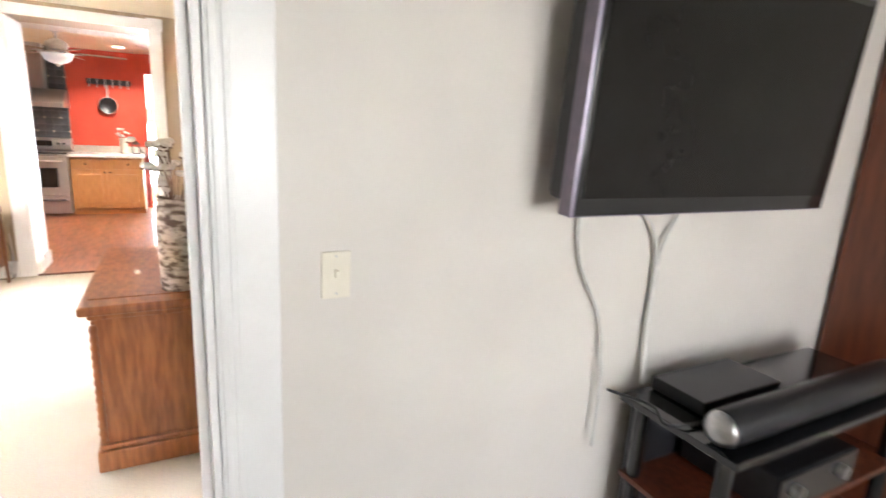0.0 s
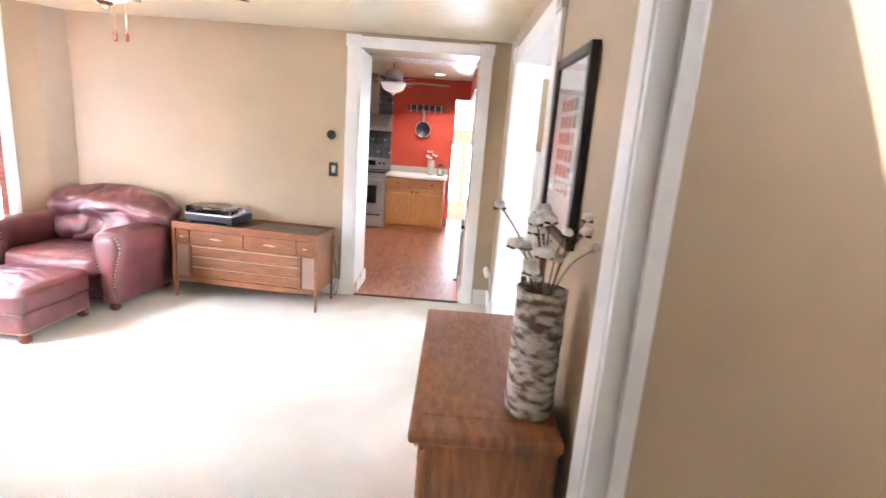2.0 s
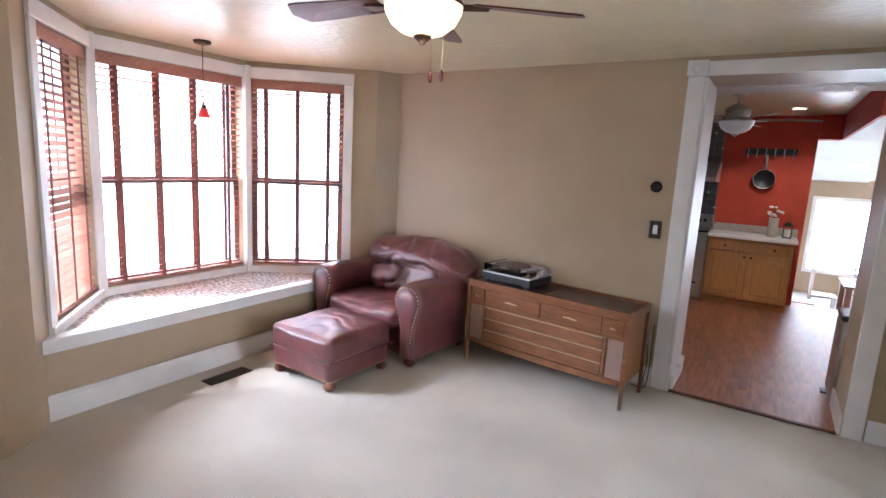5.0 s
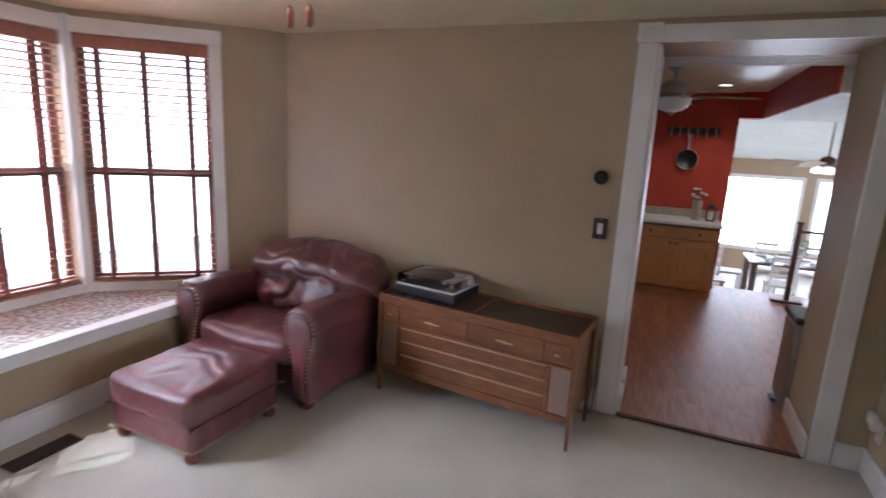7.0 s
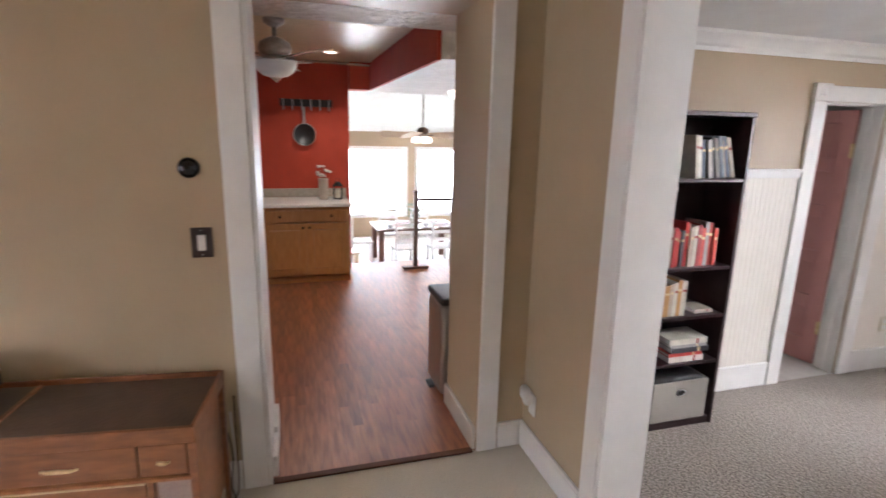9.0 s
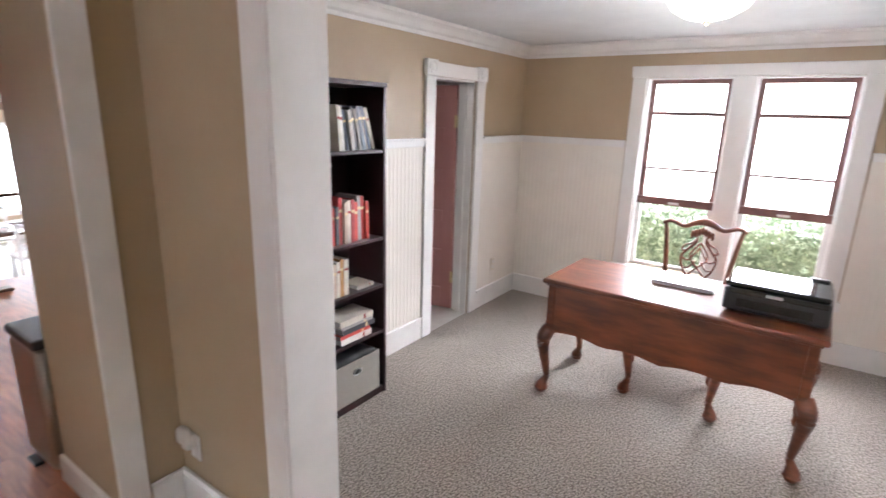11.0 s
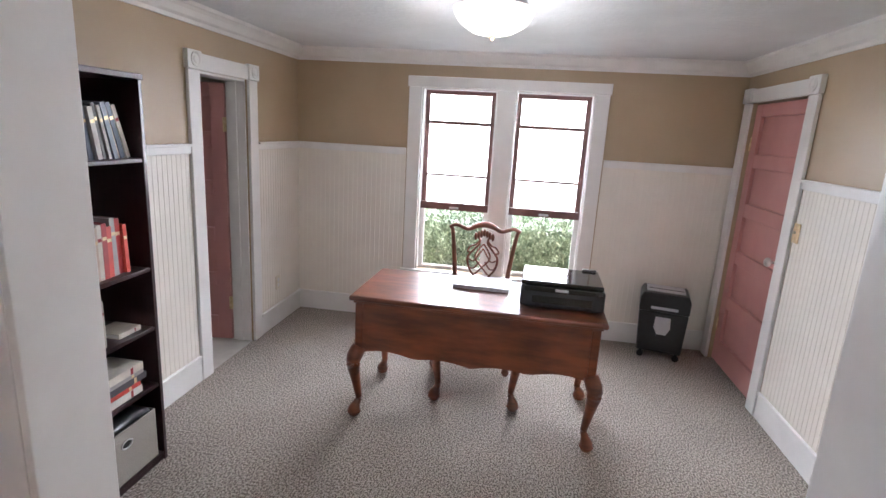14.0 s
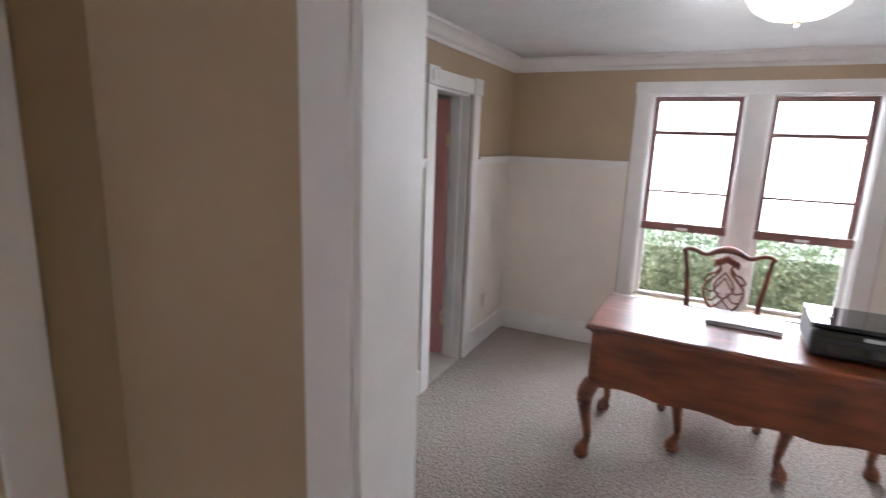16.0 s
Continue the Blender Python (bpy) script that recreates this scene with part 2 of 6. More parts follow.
# ---- building helpers ----
def link(name, bm, material, smooth=False):
    me = bpy.data.meshes.new(name); bm.normal_update(); bm.to_mesh(me); bm.free()
    for p in me.polygons:
        p.use_smooth = smooth
    me.materials.append(material)
    return new(name, me)


def part(name, bm, material, parent, label="", smooth=False):
    ob = link(name, bm, material, smooth)
    ob.parent = parent
    if label:
        tagged(ob, label)
    return ob


def thing(name, x, y, z, label, category, group="", rz=0, kind=""):
    ob = new(name); ob.matrix_world = pose(x, y, z, 0, 0, rz)
    ob.empty_display_size = 0.1
    return tagged(ob, label, category, group, kind)


def box(x0, y0, z0, x1, y1, z1, bev=0.0, bm=None, seg=2, m=None):
    bm = bm or bmesh.new()
    mm = Matrix.Translation(((x0 + x1) / 2, (y0 + y1) / 2, (z0 + z1) / 2)) @ Matrix.Diagonal((abs(x1 - x0), abs(y1 - y0), abs(z1 - z0), 1))
    b2 = bmesh.new()
    bmesh.ops.create_cube(b2, size=1, matrix=mm)
    if bev:
        bmesh.ops.bevel(b2, geom=b2.edges[:], offset=bev, segments=seg, affect="EDGES", profile=0.5)
    if m is not None:
        b2.transform(m)
    add(bm, b2)
    return bm


def add(bm, b2):
    vm = {v: bm.verts.new(v.co) for v in b2.verts}
    for fc in b2.faces:
        try:
            bm.faces.new([vm[v] for v in fc.verts])
        except ValueError:
            pass
    b2.free()


def lathe(prof, n=28, bm=None, m=None, cap=True):
    bm = bm or bmesh.new()
    b2 = bmesh.new(); rings = []
    for r, z in prof:
        rings.append([b2.verts.new((r * math.cos(6.28318 * i / n), r * math.sin(6.28318 * i / n), z)) for i in range(n)])
    for a, b in zip(rings, rings[1:]):
        for i in range(n):
            b2.faces.new((a[i], a[(i + 1) % n], b[(i + 1) % n], b[i]))
    if cap:
        if prof[0][0] > 1e-4:
            b2.faces.new(rings[0][::-1])
        if prof[-1][0] > 1e-4:
            b2.faces.new(rings[-1])
    if m is not None:
        b2.transform(m)
    add(bm, b2)
    return bm


def tube(pts, rad, n=8, bm=None):
    """A round bar along points; rad is one radius or a list of them."""
    bm = bm or bmesh.new()
    b2 = bmesh.new()
    pts = [Vector(p) for p in pts]; rings = []
    for i, p in enumerate(pts):
        d = (pts[min(i + 1, len(pts) - 1)] - pts[max(i - 1, 0)]).normalized()
        q = d.to_track_quat("Z", "Y"); r = rad[i] if isinstance(rad, (list, tuple)) else rad
        rings.append([b2.verts.new(p + q @ Vector((r * math.cos(6.28318 * k / n), r * math.sin(6.28318 * k / n), 0))) for k in range(n)])
    for a, b in zip(rings, rings[1:]):
        for k in range(n):
            b2.faces.new((a[k], a[(k + 1) % n], b[(k + 1) % n], b[k]))
    b2.faces.new(rings[0][::-1]); b2.faces.new(rings[-1])
    add(bm, b2)
    return bm


def smoothline(pts, k=6):
    """Points of a Catmull-Rom line through pts."""
    P = [Vector(p) for p in pts]; P = [2 * P[0] - P[1], *P, 2 * P[-1] - P[-2]]; out = []
    for i in range(1, len(P) - 2):
        a, b, c, d = P[i - 1:i + 3]
        for j in range(k):
            t = j / k
            out.append(0.5 * ((2 * b) + (c - a) * t + (2 * a - 5 * b + 4 * c - d) * t * t + (3 * b - a - 3 * c + d) * t ** 3))
    out.append(P[-2])
    return out


def prism(poly, depth, axis="y", at=0.0, bm=None, bev=0.0):
    """A flat outline (pairs) pushed out by depth along axis, from at."""
    bm = bm or bmesh.new()
    b2 = bmesh.new()

    def v3(u, w, d):
        return {"y": (u, d, w), "x": (d, u, w), "z": (u, w, d)}[axis]
    a = [b2.verts.new(v3(u, w, at)) for u, w in poly]; b = [b2.verts.new(v3(u, w, at + depth)) for u, w in poly]
    b2.faces.new(a); b2.faces.new(b[::-1])
    for i in range(len(poly)):
        j = (i + 1) % len(poly)
        b2.faces.new((a[j], a[i], b[i], b[j]))
    bmesh.ops.recalc_face_normals(b2, faces=b2.faces[:])
    if bev:
        bmesh.ops.bevel(b2, geom=[e for e in b2.edges], offset=bev, segments=2, affect="EDGES", profile=0.5)
    add(bm, b2)
    return bm


def cushion(x0, y0, z0, x1, y1, z1, r=0.05, puff=0.03, wr=0.008, seed=0, n=14):
    """A padded box: rounded, domed and wrinkled."""
    bm = bmesh.new()
    bmesh.ops.create_cube(bm, size=2)
    bmesh.ops.subdivide_edges(bm, edges=bm.edges[:], cuts=n, use_grid_fill=True)
    h = Vector(((x1 - x0) / 2, (y1 - y0) / 2, (z1 - z0) / 2)); c = Vector(((x0 + x1) / 2, (y0 + y1) / 2, (z0 + z1) / 2))
    for v in bm.verts:
        u = v.co.copy(); p = Vector([u[i] * h[i] for i in range(3)])
        q = Vector([max(-(h[i] - r), min(h[i] - r, p[i])) for i in range(3)])
        d = p - q
        if d.length > 1e-6:
            p = q + d.normalized() * r
        dome = [(1 - u[(i + 1) % 3] ** 2) * (1 - u[(i + 2) % 3] ** 2) for i in range(3)]
        for i in range(3):
            p[i] += puff * dome[i] * u[i] ** 3
        w = c + p
        p += wr * noise.noise_vector(w * 7 + Vector((seed, 0, 0))) + wr * 0.6 * noise.noise_vector(w * 19 + Vector((0, seed, 0)))
        v.co = c + p
    return bm


def structure(name, bm, material, label="", smooth=False):
    return tagged(link(name, bm, material, smooth), label, "", "", "structure")


def wall_x(bm, x0, x1, y0, y1, z0, z1, holes=()):
    """A wall slab between x0 and x1 that runs along y, with holes (ya, yb, za, zb)."""
    y = y0
    for ya, yb, za, zb in sorted(holes):
        if ya > y:
            box(x0, y, z0, x1, ya, z1, bm=bm)
        if za > z0:
            box(x0, ya, z0, x1, yb, za, bm=bm)
        if zb < z1:
            box(x0, ya, zb, x1, yb, z1, bm=bm)
        y = yb
    if y < y1:
        box(x0, y, z0, x1, y1, z1, bm=bm)
    return bm


def wall_y(bm, y0, y1, x0, x1, z0, z1, holes=()):
    x = x0
    for xa, xb, za, zb in sorted(holes):
        if xa > x:
            box(x, y0, z0, xa, y1, z1, bm=bm)
        if za > z0:
            box(xa, y0, z0, xb, y1, za, bm=bm)
        if zb < z1:
            box(xa, y0, zb, xb, y1, z1, bm=bm)
        x = xb
    if x < x1:
        box(x, y0, z0, x1, y1, z1, bm=bm)
    return bm

# ---- structure: living room ----
LX0, LX1, LY0, LY1, LZ = -4.0, 0.12, 3.18, 7.76, 2.43
BAY = [(-3.98, 4.74), (-4.88, 5.49), (-4.88, 6.78), (-3.98, 7.56)]
structure("floor_living", box(-4.14, 3.11, -0.1, 0.21, 7.76, 0), CARPET, "cream cut-pile carpet worn by traffic")
# Past the bay the slab is an unseen added eave, shaped to trim the sun.
structure("ceiling_living", prism([(0.21, 3.04), (-4.3, 3.04), (-4.3, 4.24), (-5.28, 5.11), (-5.45, 5.4), (-5.45, 7.0), (-4.6, 7.76), (0.21, 7.76)], 0.12, "z", LZ), CEIL, "cream glossy textured plaster ceiling, run out past the bay as an added eave")
structure("wall_living_north", wall_y(bmesh.new(), 7.76, 8.3, -4.2, 0.30, 0, 2.6, [(-1.22, -0.15, 0, 2.31)]), TAN, "tan painted wall with a wide cased doorway")
structure("wall_living_east", wall_x(bmesh.new(), 0.12, 0.30, 3.18, 7.76, 0, LZ, [(3.26, 4.12, 0, 2.2), (5.38, 7.02, 0, 2.2)]), TAN, "tan painted wall with a wide opening to the study")
structure("wall_living_south", wall_y(bmesh.new(), 3.11, 3.18, -4.2, 3.0, 0, LZ, [(-0.95, 0.068, 0, 2.1)]), TAN, "tan painted wall")
bm = prism([(-4.2, 3.18), (-3.86, 3.18), (-3.86, 4.56), (-3.98, 4.76), (-4.2, 4.6)], LZ, "z", 0); prism([(-3.98, 7.56), (-3.85, 7.77), (-4.2, 7.77)], LZ, "z", 0, bm)
structure("wall_living_west", bm, TAN, "tan painted wall")
structure("wall_bench_front", box(-4.16, 4.58, 0, -4.12, 7.46, 0.46), TAN, "tan painted front of the window bench")


def along(a, b):
    """Pose at a with x towards b; y points out of the room."""
    ang = math.degrees(math.atan2(b[1] - a[1], b[0] - a[0]))
    return pose(a[0], a[1], 0, 0, 0, ang), math.hypot(b[0] - a[0], b[1] - a[1])


SILL, HEAD = 0.56, 2.28
slat_mesh = {}


def bay_window(a, b, idx):
    m, ln = along(b, a)
    # local x runs along the wall, local +y points into the room
    w0, w1 = (0.03, ln - 0.03) if idx == 2 else ((0.31, ln - 0.03) if idx == 3 else (0.03, ln - 0.31))
    c0, c1 = (0.085 if idx == 3 else 0.028), (0.085 if idx == 1 else 0.028)     # wide casing at the outer ends only
    bm = bmesh.new()
    wall_y(bm, -0.16, 0, 0, ln, 0.0, LZ, [(w0, w1, SILL, HEAD)])
    ob = structure("wall_bay_%d" % idx, bm, TAN, "tan painted bay wall around a window"); ob.matrix_world = m
    win = thing("window_%d" % idx, 0, 0, 0, "white-framed bay window behind cherry wooden blinds", "window", "bay windows", kind="structure")
    win.matrix_world = m
    part("window_frame", box(w0 - c0, 0.002, SILL - 0.08, w0, 0.022, HEAD, 0.003), WHITE, win)
    part("window_frame", box(w1, 0.002, SILL - 0.08, w1 + c1, 0.022, HEAD, 0.003), WHITE, win)
    part("window_head", box(w0 - c0 - 0.005, 0.002, HEAD + 0.002, w1 + c1 + 0.005, 0.028, HEAD + 0.1, 0.004), WHITE, win)
    part("window_sill", box(w0 - c0, 0.002, SILL - 0.085, w1 + c1, 0.035, SILL - 0.005, 0.004), WHITE, win)
    mid = 1.36
    for z0, z1, y in ((SILL, mid + 0.03, -0.11), (mid - 0.03, HEAD, -0.14)):
        bm = box(w0, y, z0, w0 + 0.05, y + 0.03, z1)
        box(w1 - 0.05, y, z0, w1, y + 0.03, z1, bm=bm); box(w0 + 0.05, y, z0, w1 - 0.05, y + 0.03, z0 + 0.05, bm=bm)
        box(w0 + 0.05, y, z1 - 0.05, w1 - 0.05, y + 0.03, z1, bm=bm)
        part("sash", bm, SASH, win)
        p = part("pane", box(w0 + 0.05, y + 0.013, z0 + 0.05, w1 - 0.05, y + 0.017, z1 - 0.05), GLASS, win)
        p.visible_shadow = False
    blind = thing("window_blind", 0, 0, 0, "cherry wooden slat blind with dark tapes, slats open", "blind", "bay window blinds")
    blind.matrix_world = m
    part("valance", box(w0 + 0.004, -0.062, HEAD - 0.085, w1 - 0.004, -0.004, HEAD - 0.004, 0.004), BLIND, blind, "cherry wood valance")
    part("bottom_rail", box(w0 + 0.012, -0.058, SILL + 0.006, w1 - 0.012, -0.012, SILL + 0.028, 0.003), BLIND, blind)
    wd = w1 - w0 - 0.024
    bm = box(-wd / 2, -0.025, -0.0015, wd / 2, 0.025, 0.0015, 0.0007, seg=1)
    me = bpy.data.meshes.new("slat"); bm.to_mesh(me); bm.free(); me.materials.append(BLIND)
    z = SILL + 0.055
    k = 0
    while z < HEAD - 0.1:
        s = new("slat", me); s.parent = blind
        s.matrix_local = pose((w0 + w1) / 2, -0.036, z, (-40 if idx == 1 else 9) + random.uniform(-1.5, 1.5), 0, 0)
        z += 0.05; k += 1
    nt = 4 if idx == 2 else 3
    for i in range(nt):
        u = w0 + (w1 - w0) * (i + 0.5) / nt
        part("tape", box(u - 0.017, -0.0095, SILL + 0.02, u + 0.017, -0.0085, HEAD - 0.08), TAPE, blind)
        part("tape", box(u - 0.017, -0.064, SILL + 0.02, u + 0.017, -0.063, HEAD - 0.08), TAPE, blind)


for i in range(3):
    bay_window(BAY[i], BAY[i + 1], i + 1)
for i, (px, py) in enumerate(((-4.86, 5.495), (-4.86, 6.775))):
    structure("trim_bay_post_%d" % (i + 1), box(px - 0.03, py - 0.03, SILL - 0.07, px + 0.025, py + 0.03, HEAD + 0.11, 0.006), WHITE, "white post between bay windows")
poly = [(-4.19, 4.92), (-4.87, 5.49), (-4.87, 6.78), (-4.19, 7.38)]
structure("window_bench_seat", prism(poly, 0.035, "z", 0.46), BENCHTOP, "speckled fabric seat of the bay window bench")
structure("trim_bench_edge", box(-4.19, 4.6, 0.42, -4.085, 7.45, 0.505, 0.008), WHITE, "white painted bench edge")


def baseboard(name, bm):
    structure(name, bm, WHITE, "tall white painted baseboard")


def base_run(bm, x0, y0, x1, y1, h=0.15):
    box(min(x0, x1), min(y0, y1), 0, max(x0, x1), max(y0, y1), h, 0.004, bm=bm)
    if abs(x1 - x0) > abs(y1 - y0):
        box(x0, min(y0, y1) - 0.004, h - 0.035, x1, max(y0, y1) + 0.004, h - 0.015, 0.003, bm=bm)
    else:
        box(min(x0, x1) - 0.004, y0, h - 0.035, max(x0, x1) + 0.004, y1, h - 0.015, 0.003, bm=bm)
    return bm


bm = base_run(bmesh.new(), -4.118, 4.62, -4.1, 7.44, 0.16)
base_run(bm, -3.99, 7.742, -1.335, 7.758); base_run(bm, -0.03, 7.742, 0.1, 7.758); base_run(bm, 0.102, 7.14, 0.118, 7.76)
base_run(bm, 0.102, 4.24, 0.118, 5.33); base_run(bm, -3.858, 3.2, -3.84, 4.5); base_run(bm, -3.98, 3.182, -1.07, 3.2)
baseboard("baseboard_living", bm)


def casing_y(name, xa, xb, top, y, out, w=0.115, label="white painted door casing with corner blocks", z0=0.0):
    """Casing on a wall face at y; out is +1 or -1, the way it stands proud."""
    y0, y1 = sorted((y + out * 0.002, y + out * 0.024)); q0, q1 = sorted((y + out * 0.002, y + out * 0.034))
    c = thing(name, 0, 0, 0, label, "door casing", kind="structure")
    for a, b in ((xa - w, xa), (xb, xb + w)):
        bm = box(a, y0, z0, b, y1, top - 0.002, 0.004)
        part("side_casing", bm, WHITE, c)
        bm = box(a - 0.012, q0, top, b + 0.012, q1, top + w - 0.005, 0.004)
        mm = Matrix.Translation(((a + b) / 2, q0 if out < 0 else q1, top + w / 2)) @ Matrix.Rotation(radians(90 if out < 0 else -90), 4, "X")
        lathe([(0.042, -0.001), (0.04, 0.006), (0.032, 0.002), (0.024, 0.002), (0.016, 0.007), (0.0, 0.008)], 20, bm, mm)
        part("corner_block", bm, WHITE, c)
    part("head_casing", box(xa + 0.013, y0, top, xb - 0.013, y1, top + w - 0.015, 0.004), WHITE, c)
    return c


def casing_x(name, ya, yb, top, x, out, w=0.115, label="white painted casing with corner blocks"):
    x0, x1 = sorted((x + out * 0.002, x + out * 0.024)); q0, q1 = sorted((x + out * 0.002, x + out * 0.034))
    c = thing(name, 0, 0, 0, label, "door casing", kind="structure")
    for a, b in ((ya - w, ya), (yb, yb + w)):
        part("side_casing", box(x0, a, 0, x1, b, top - 0.002, 0.004), WHITE, c)
        bm = box(q0, a - 0.012, top, q1, b + 0.012, top + w - 0.005, 0.004)
        mm = Matrix.Translation((q0 if out < 0 else q1, (a + b) / 2, top + w / 2)) @ Matrix.Rotation(radians(-90 if out < 0 else 90), 4, "Y")
        lathe([(0.042, -0.001), (0.04, 0.006), (0.032, 0.002), (0.024, 0.002), (0.016, 0.007), (0.0, 0.008)], 20, bm, mm)
        part("corner_block", bm, WHITE, c)
    part("head_casing", box(x0, ya + 0.013, top, x1, yb - 0.013, top + w - 0.015, 0.004), WHITE, c)
    return c


casing_y("trim_kitchen_doorway", -1.22, -0.15, 2.30, 7.76, -1, 0.11)
casing_x("trim_study_opening", 5.38, 7.02, 2.185, 0.12, -1, 0.11)
bm = box(0.096, 4.12, 0, 0.118, 4.225, 2.32, 0.004)
structure("trim_stair_casing", bm, WHITE, "white painted casing at the stair opening")
bm = box(0.10, 4.095, 0, 0.20, 4.119, 2.2, 0.004); box(0.155, 4.075, 0, 0.20, 4.094, 2.2, 0.003, bm=bm);
structure("trim_stair_jamb", bm, WHITE, "white painted jamb with a door stop")
bm = box(0.098, 6.998, 0, 0.312, 7.0185, 2.183, 0.003); box(0.098, 5.382, 0, 0.312, 5.40, 2.183, 0.003, bm=bm); box(0.098, 5.401, 2.165, 0.312, 6.997, 2.198, 0.003, bm=bm)
structure("trim_study_jamb", bm, WHITE, "white painted lining of the study opening")
bm = box(-1.218, 7.74, 0, -1.2, 8.3, 2.29, 0.003)
structure("trim_kitchen_jamb", bm, WHITE, "glossy white painted jamb")
bm = box(-1.199, 7.80, 0, -1.178, 8.02, 0.11, 0.003); box(-1.199, 8.04, 0, -1.175, 8.29, 0.13, 0.003, bm=bm)
box(-0.172, 7.765, 0, -0.152, 8.298, 0.13, 0.004, bm=bm)
baseboard("baseboard_passage", bm)
structure("threshold_kitchen", box(-1.2, 7.735, 0.0, -0.172, 7.775, 0.012, 0.004), UNDER, "dark wood threshold strip")

# stair hall east of the living room
structure("wall_stair", wall_y(bmesh.new(), 4.12, 4.25, 0.30, 3.6, 0, 3.2), TAN, "tan painted stair wall")
structure("wall_stair_end", box(2.6, 3.18, 0, 2.7, 4.12, 3.2), TAN, "tan painted wall at the stair's end")
structure("ceiling_stair", box(0.21, 3.04, 3.2, 3.0, 4.25, 3.3), CEILW, "white plaster ceiling")
st = thing("staircase", 0, 0, 0, "carpeted stair rising behind the wall, white skirting", "stairs", kind="structure")
for i in range(7):
    part("step", box(0.42 + 0.27 * i, 3.2, 0, 0.42 + 0.27 * (i + 1), 4.07, 0.18 * (i + 1), 0.01), CARPET, st)
sk = [(0.30, 0.0), (0.30, 0.3), (2.5, 0.3 + 2.2 * 0.667), (2.5, 1.0), (0.42, 0.0)]
part("skirt_board", prism(sk, 0.02, "y", 4.095), WHITE, st)
structure("floor_stair", box(0.21, 3.18, -0.1, 2.7, 4.12, -0.002), CARPET, "cream carpet")

# ---- structure: den with the television ----
structure("floor_den", box(-2.2, -1.7, -0.1, 3.2, 3.11, -0.001), CARPET, "cream carpet")
structure("ceiling_den", box(-2.3, -1.8, 2.43, 3.3, 3.04, 2.55), CEILW, "white plaster ceiling")
structure("wall_den_north", wall_y(bmesh.new(), 3.04, 3.11, -2.2, 3.2, 0, LZ, [(-0.95, 0.068, 0, 2.1)]), GREY, "pale grey painted wall")
structure("wall_den_south", wall_y(bmesh.new(), -1.8, -1.7, -2.2, 3.2, 0, LZ, [(0.0, 1.0, 0.8, 2.1), (1.3, 2.1, 0.8, 2.1)]), GREY, "pale grey painted wall with two windows")
structure("wall_den_west", box(-2.3, -1.8, 0, -2.2, 3.11, LZ), GREY, "pale grey painted wall")
structure("wall_den_east", box(3.2, -1.8, 0, 3.3, 3.18, LZ), GREY, "pale grey painted wall")
bm = box(0.05, 3.016, 0, 0.067, 3.2, 2.1, 0.003); box(-0.95, 3.016, 0, -0.932, 3.2, 2.1, 0.003, bm=bm); box(-0.93, 3.016, 2.08, 0.049, 3.2, 2.098, 0.003, bm=bm)
box(0.026, 3.085, 0, 0.049, 3.13, 2.08, 0.003, bm=bm)
structure("trim_den_jamb", bm, WHITE, "white painted jamb with door stop")
for nm, y0, y1 in (("trim_den_casing", 3.016, 3.038), ("trim_den_casing_back", 3.182, 3.202)):
    bm = bmesh.new()
    for a, b in ((0.069, 0.205), (-1.08, -0.951)):
        b_ = min(b, 0.117) if y0 > 3.1 else b
        box(a, y0, 0, b_, y1, 2.24, 0.004, bm=bm)
        if y0 < 3.1:
            for u in (0.12, 0.3):
                q = a + (b - a) * u
                box(q - 0.007, y0 - 0.006, 0.2, q + 0.007, y0 + 0.004, 2.1, 0.003, bm=bm)
    box(-0.95, y0, 2.1, 0.068, y1, 2.24, 0.004, bm=bm)
    structure(nm, bm, WHITE, "fluted white painted door casing")
baseboard("baseboard_den", base_run(bmesh.new(), 0.206, 3.022, 2.5, 3.038))

# ---- structure: study ----
OX0, OX1, OY0, OY1, OZ = 0.30, 3.6, 4.43, 7.98, 2.275
WINS = [(5.53, 6.14, 0.47, 2.0), (6.29, 6.90, 0.47, 2.0)]
structure("floor_study", box(0.21, 4.25, -0.1, 3.8, 7.98, 0), CARPET2, "grey and brown loop-pile carpet")
structure("ceiling_study", box(0.30, 4.25, OZ, 3.8, 8.3, OZ + 0.1), CEILW, "white plaster ceiling")
structure("wall_study_east", wall_x(bmesh.new(), 3.6, 3.76, 4.3, 8.3, 0, OZ, WINS), TAN, "tan painted wall above cream wainscot")
structure("wall_study_north", wall_y(bmesh.new(), 7.98, 8.12, 0.30, 3.6, 0, OZ, [(2.2, 2.76, 0, 1.93)]), TAN, "tan painted wall above cream wainscot")
structure("wall_study_south", wall_y(bmesh.new(), 4.25, 4.43, 0.30, 3.6, 0, OZ, [(2.66, 3.46, 0, 1.98)]), TAN, "tan painted wall above cream wainscot")
structure("wall_study_west", wall_x(bmesh.new(), 0.302, 0.306, 4.43, 7.98, 0, OZ, [(5.38, 7.02, 0, 2.2)]), TAN, "tan painted wall")


def crown(bm, a, b, nx, ny):
    """Crown moulding from a to b along a wall whose inward normal is (nx, ny)."""
    prof = [(0, 0), (0.012, 0), (0.018, 0.02), (0.04, 0.032), (0.06, 0.06), (0.078, 0.075), (0.09, 0.08), (0.09, 0.1), (0, 0.1)]
    z0 = OZ - 0.1
    ra = [bm.verts.new((a[0] + nx * u, a[1] + ny * u, z0 + w)) for u, w in prof]
    rb = [bm.verts.new((b[0] + nx * u, b[1] + ny * u, z0 + w)) for u, w in prof]
    for i in range(len(prof)):
        j = (i + 1) % len(prof)
        bm.faces.new((ra[i], ra[j], rb[j], rb[i]))


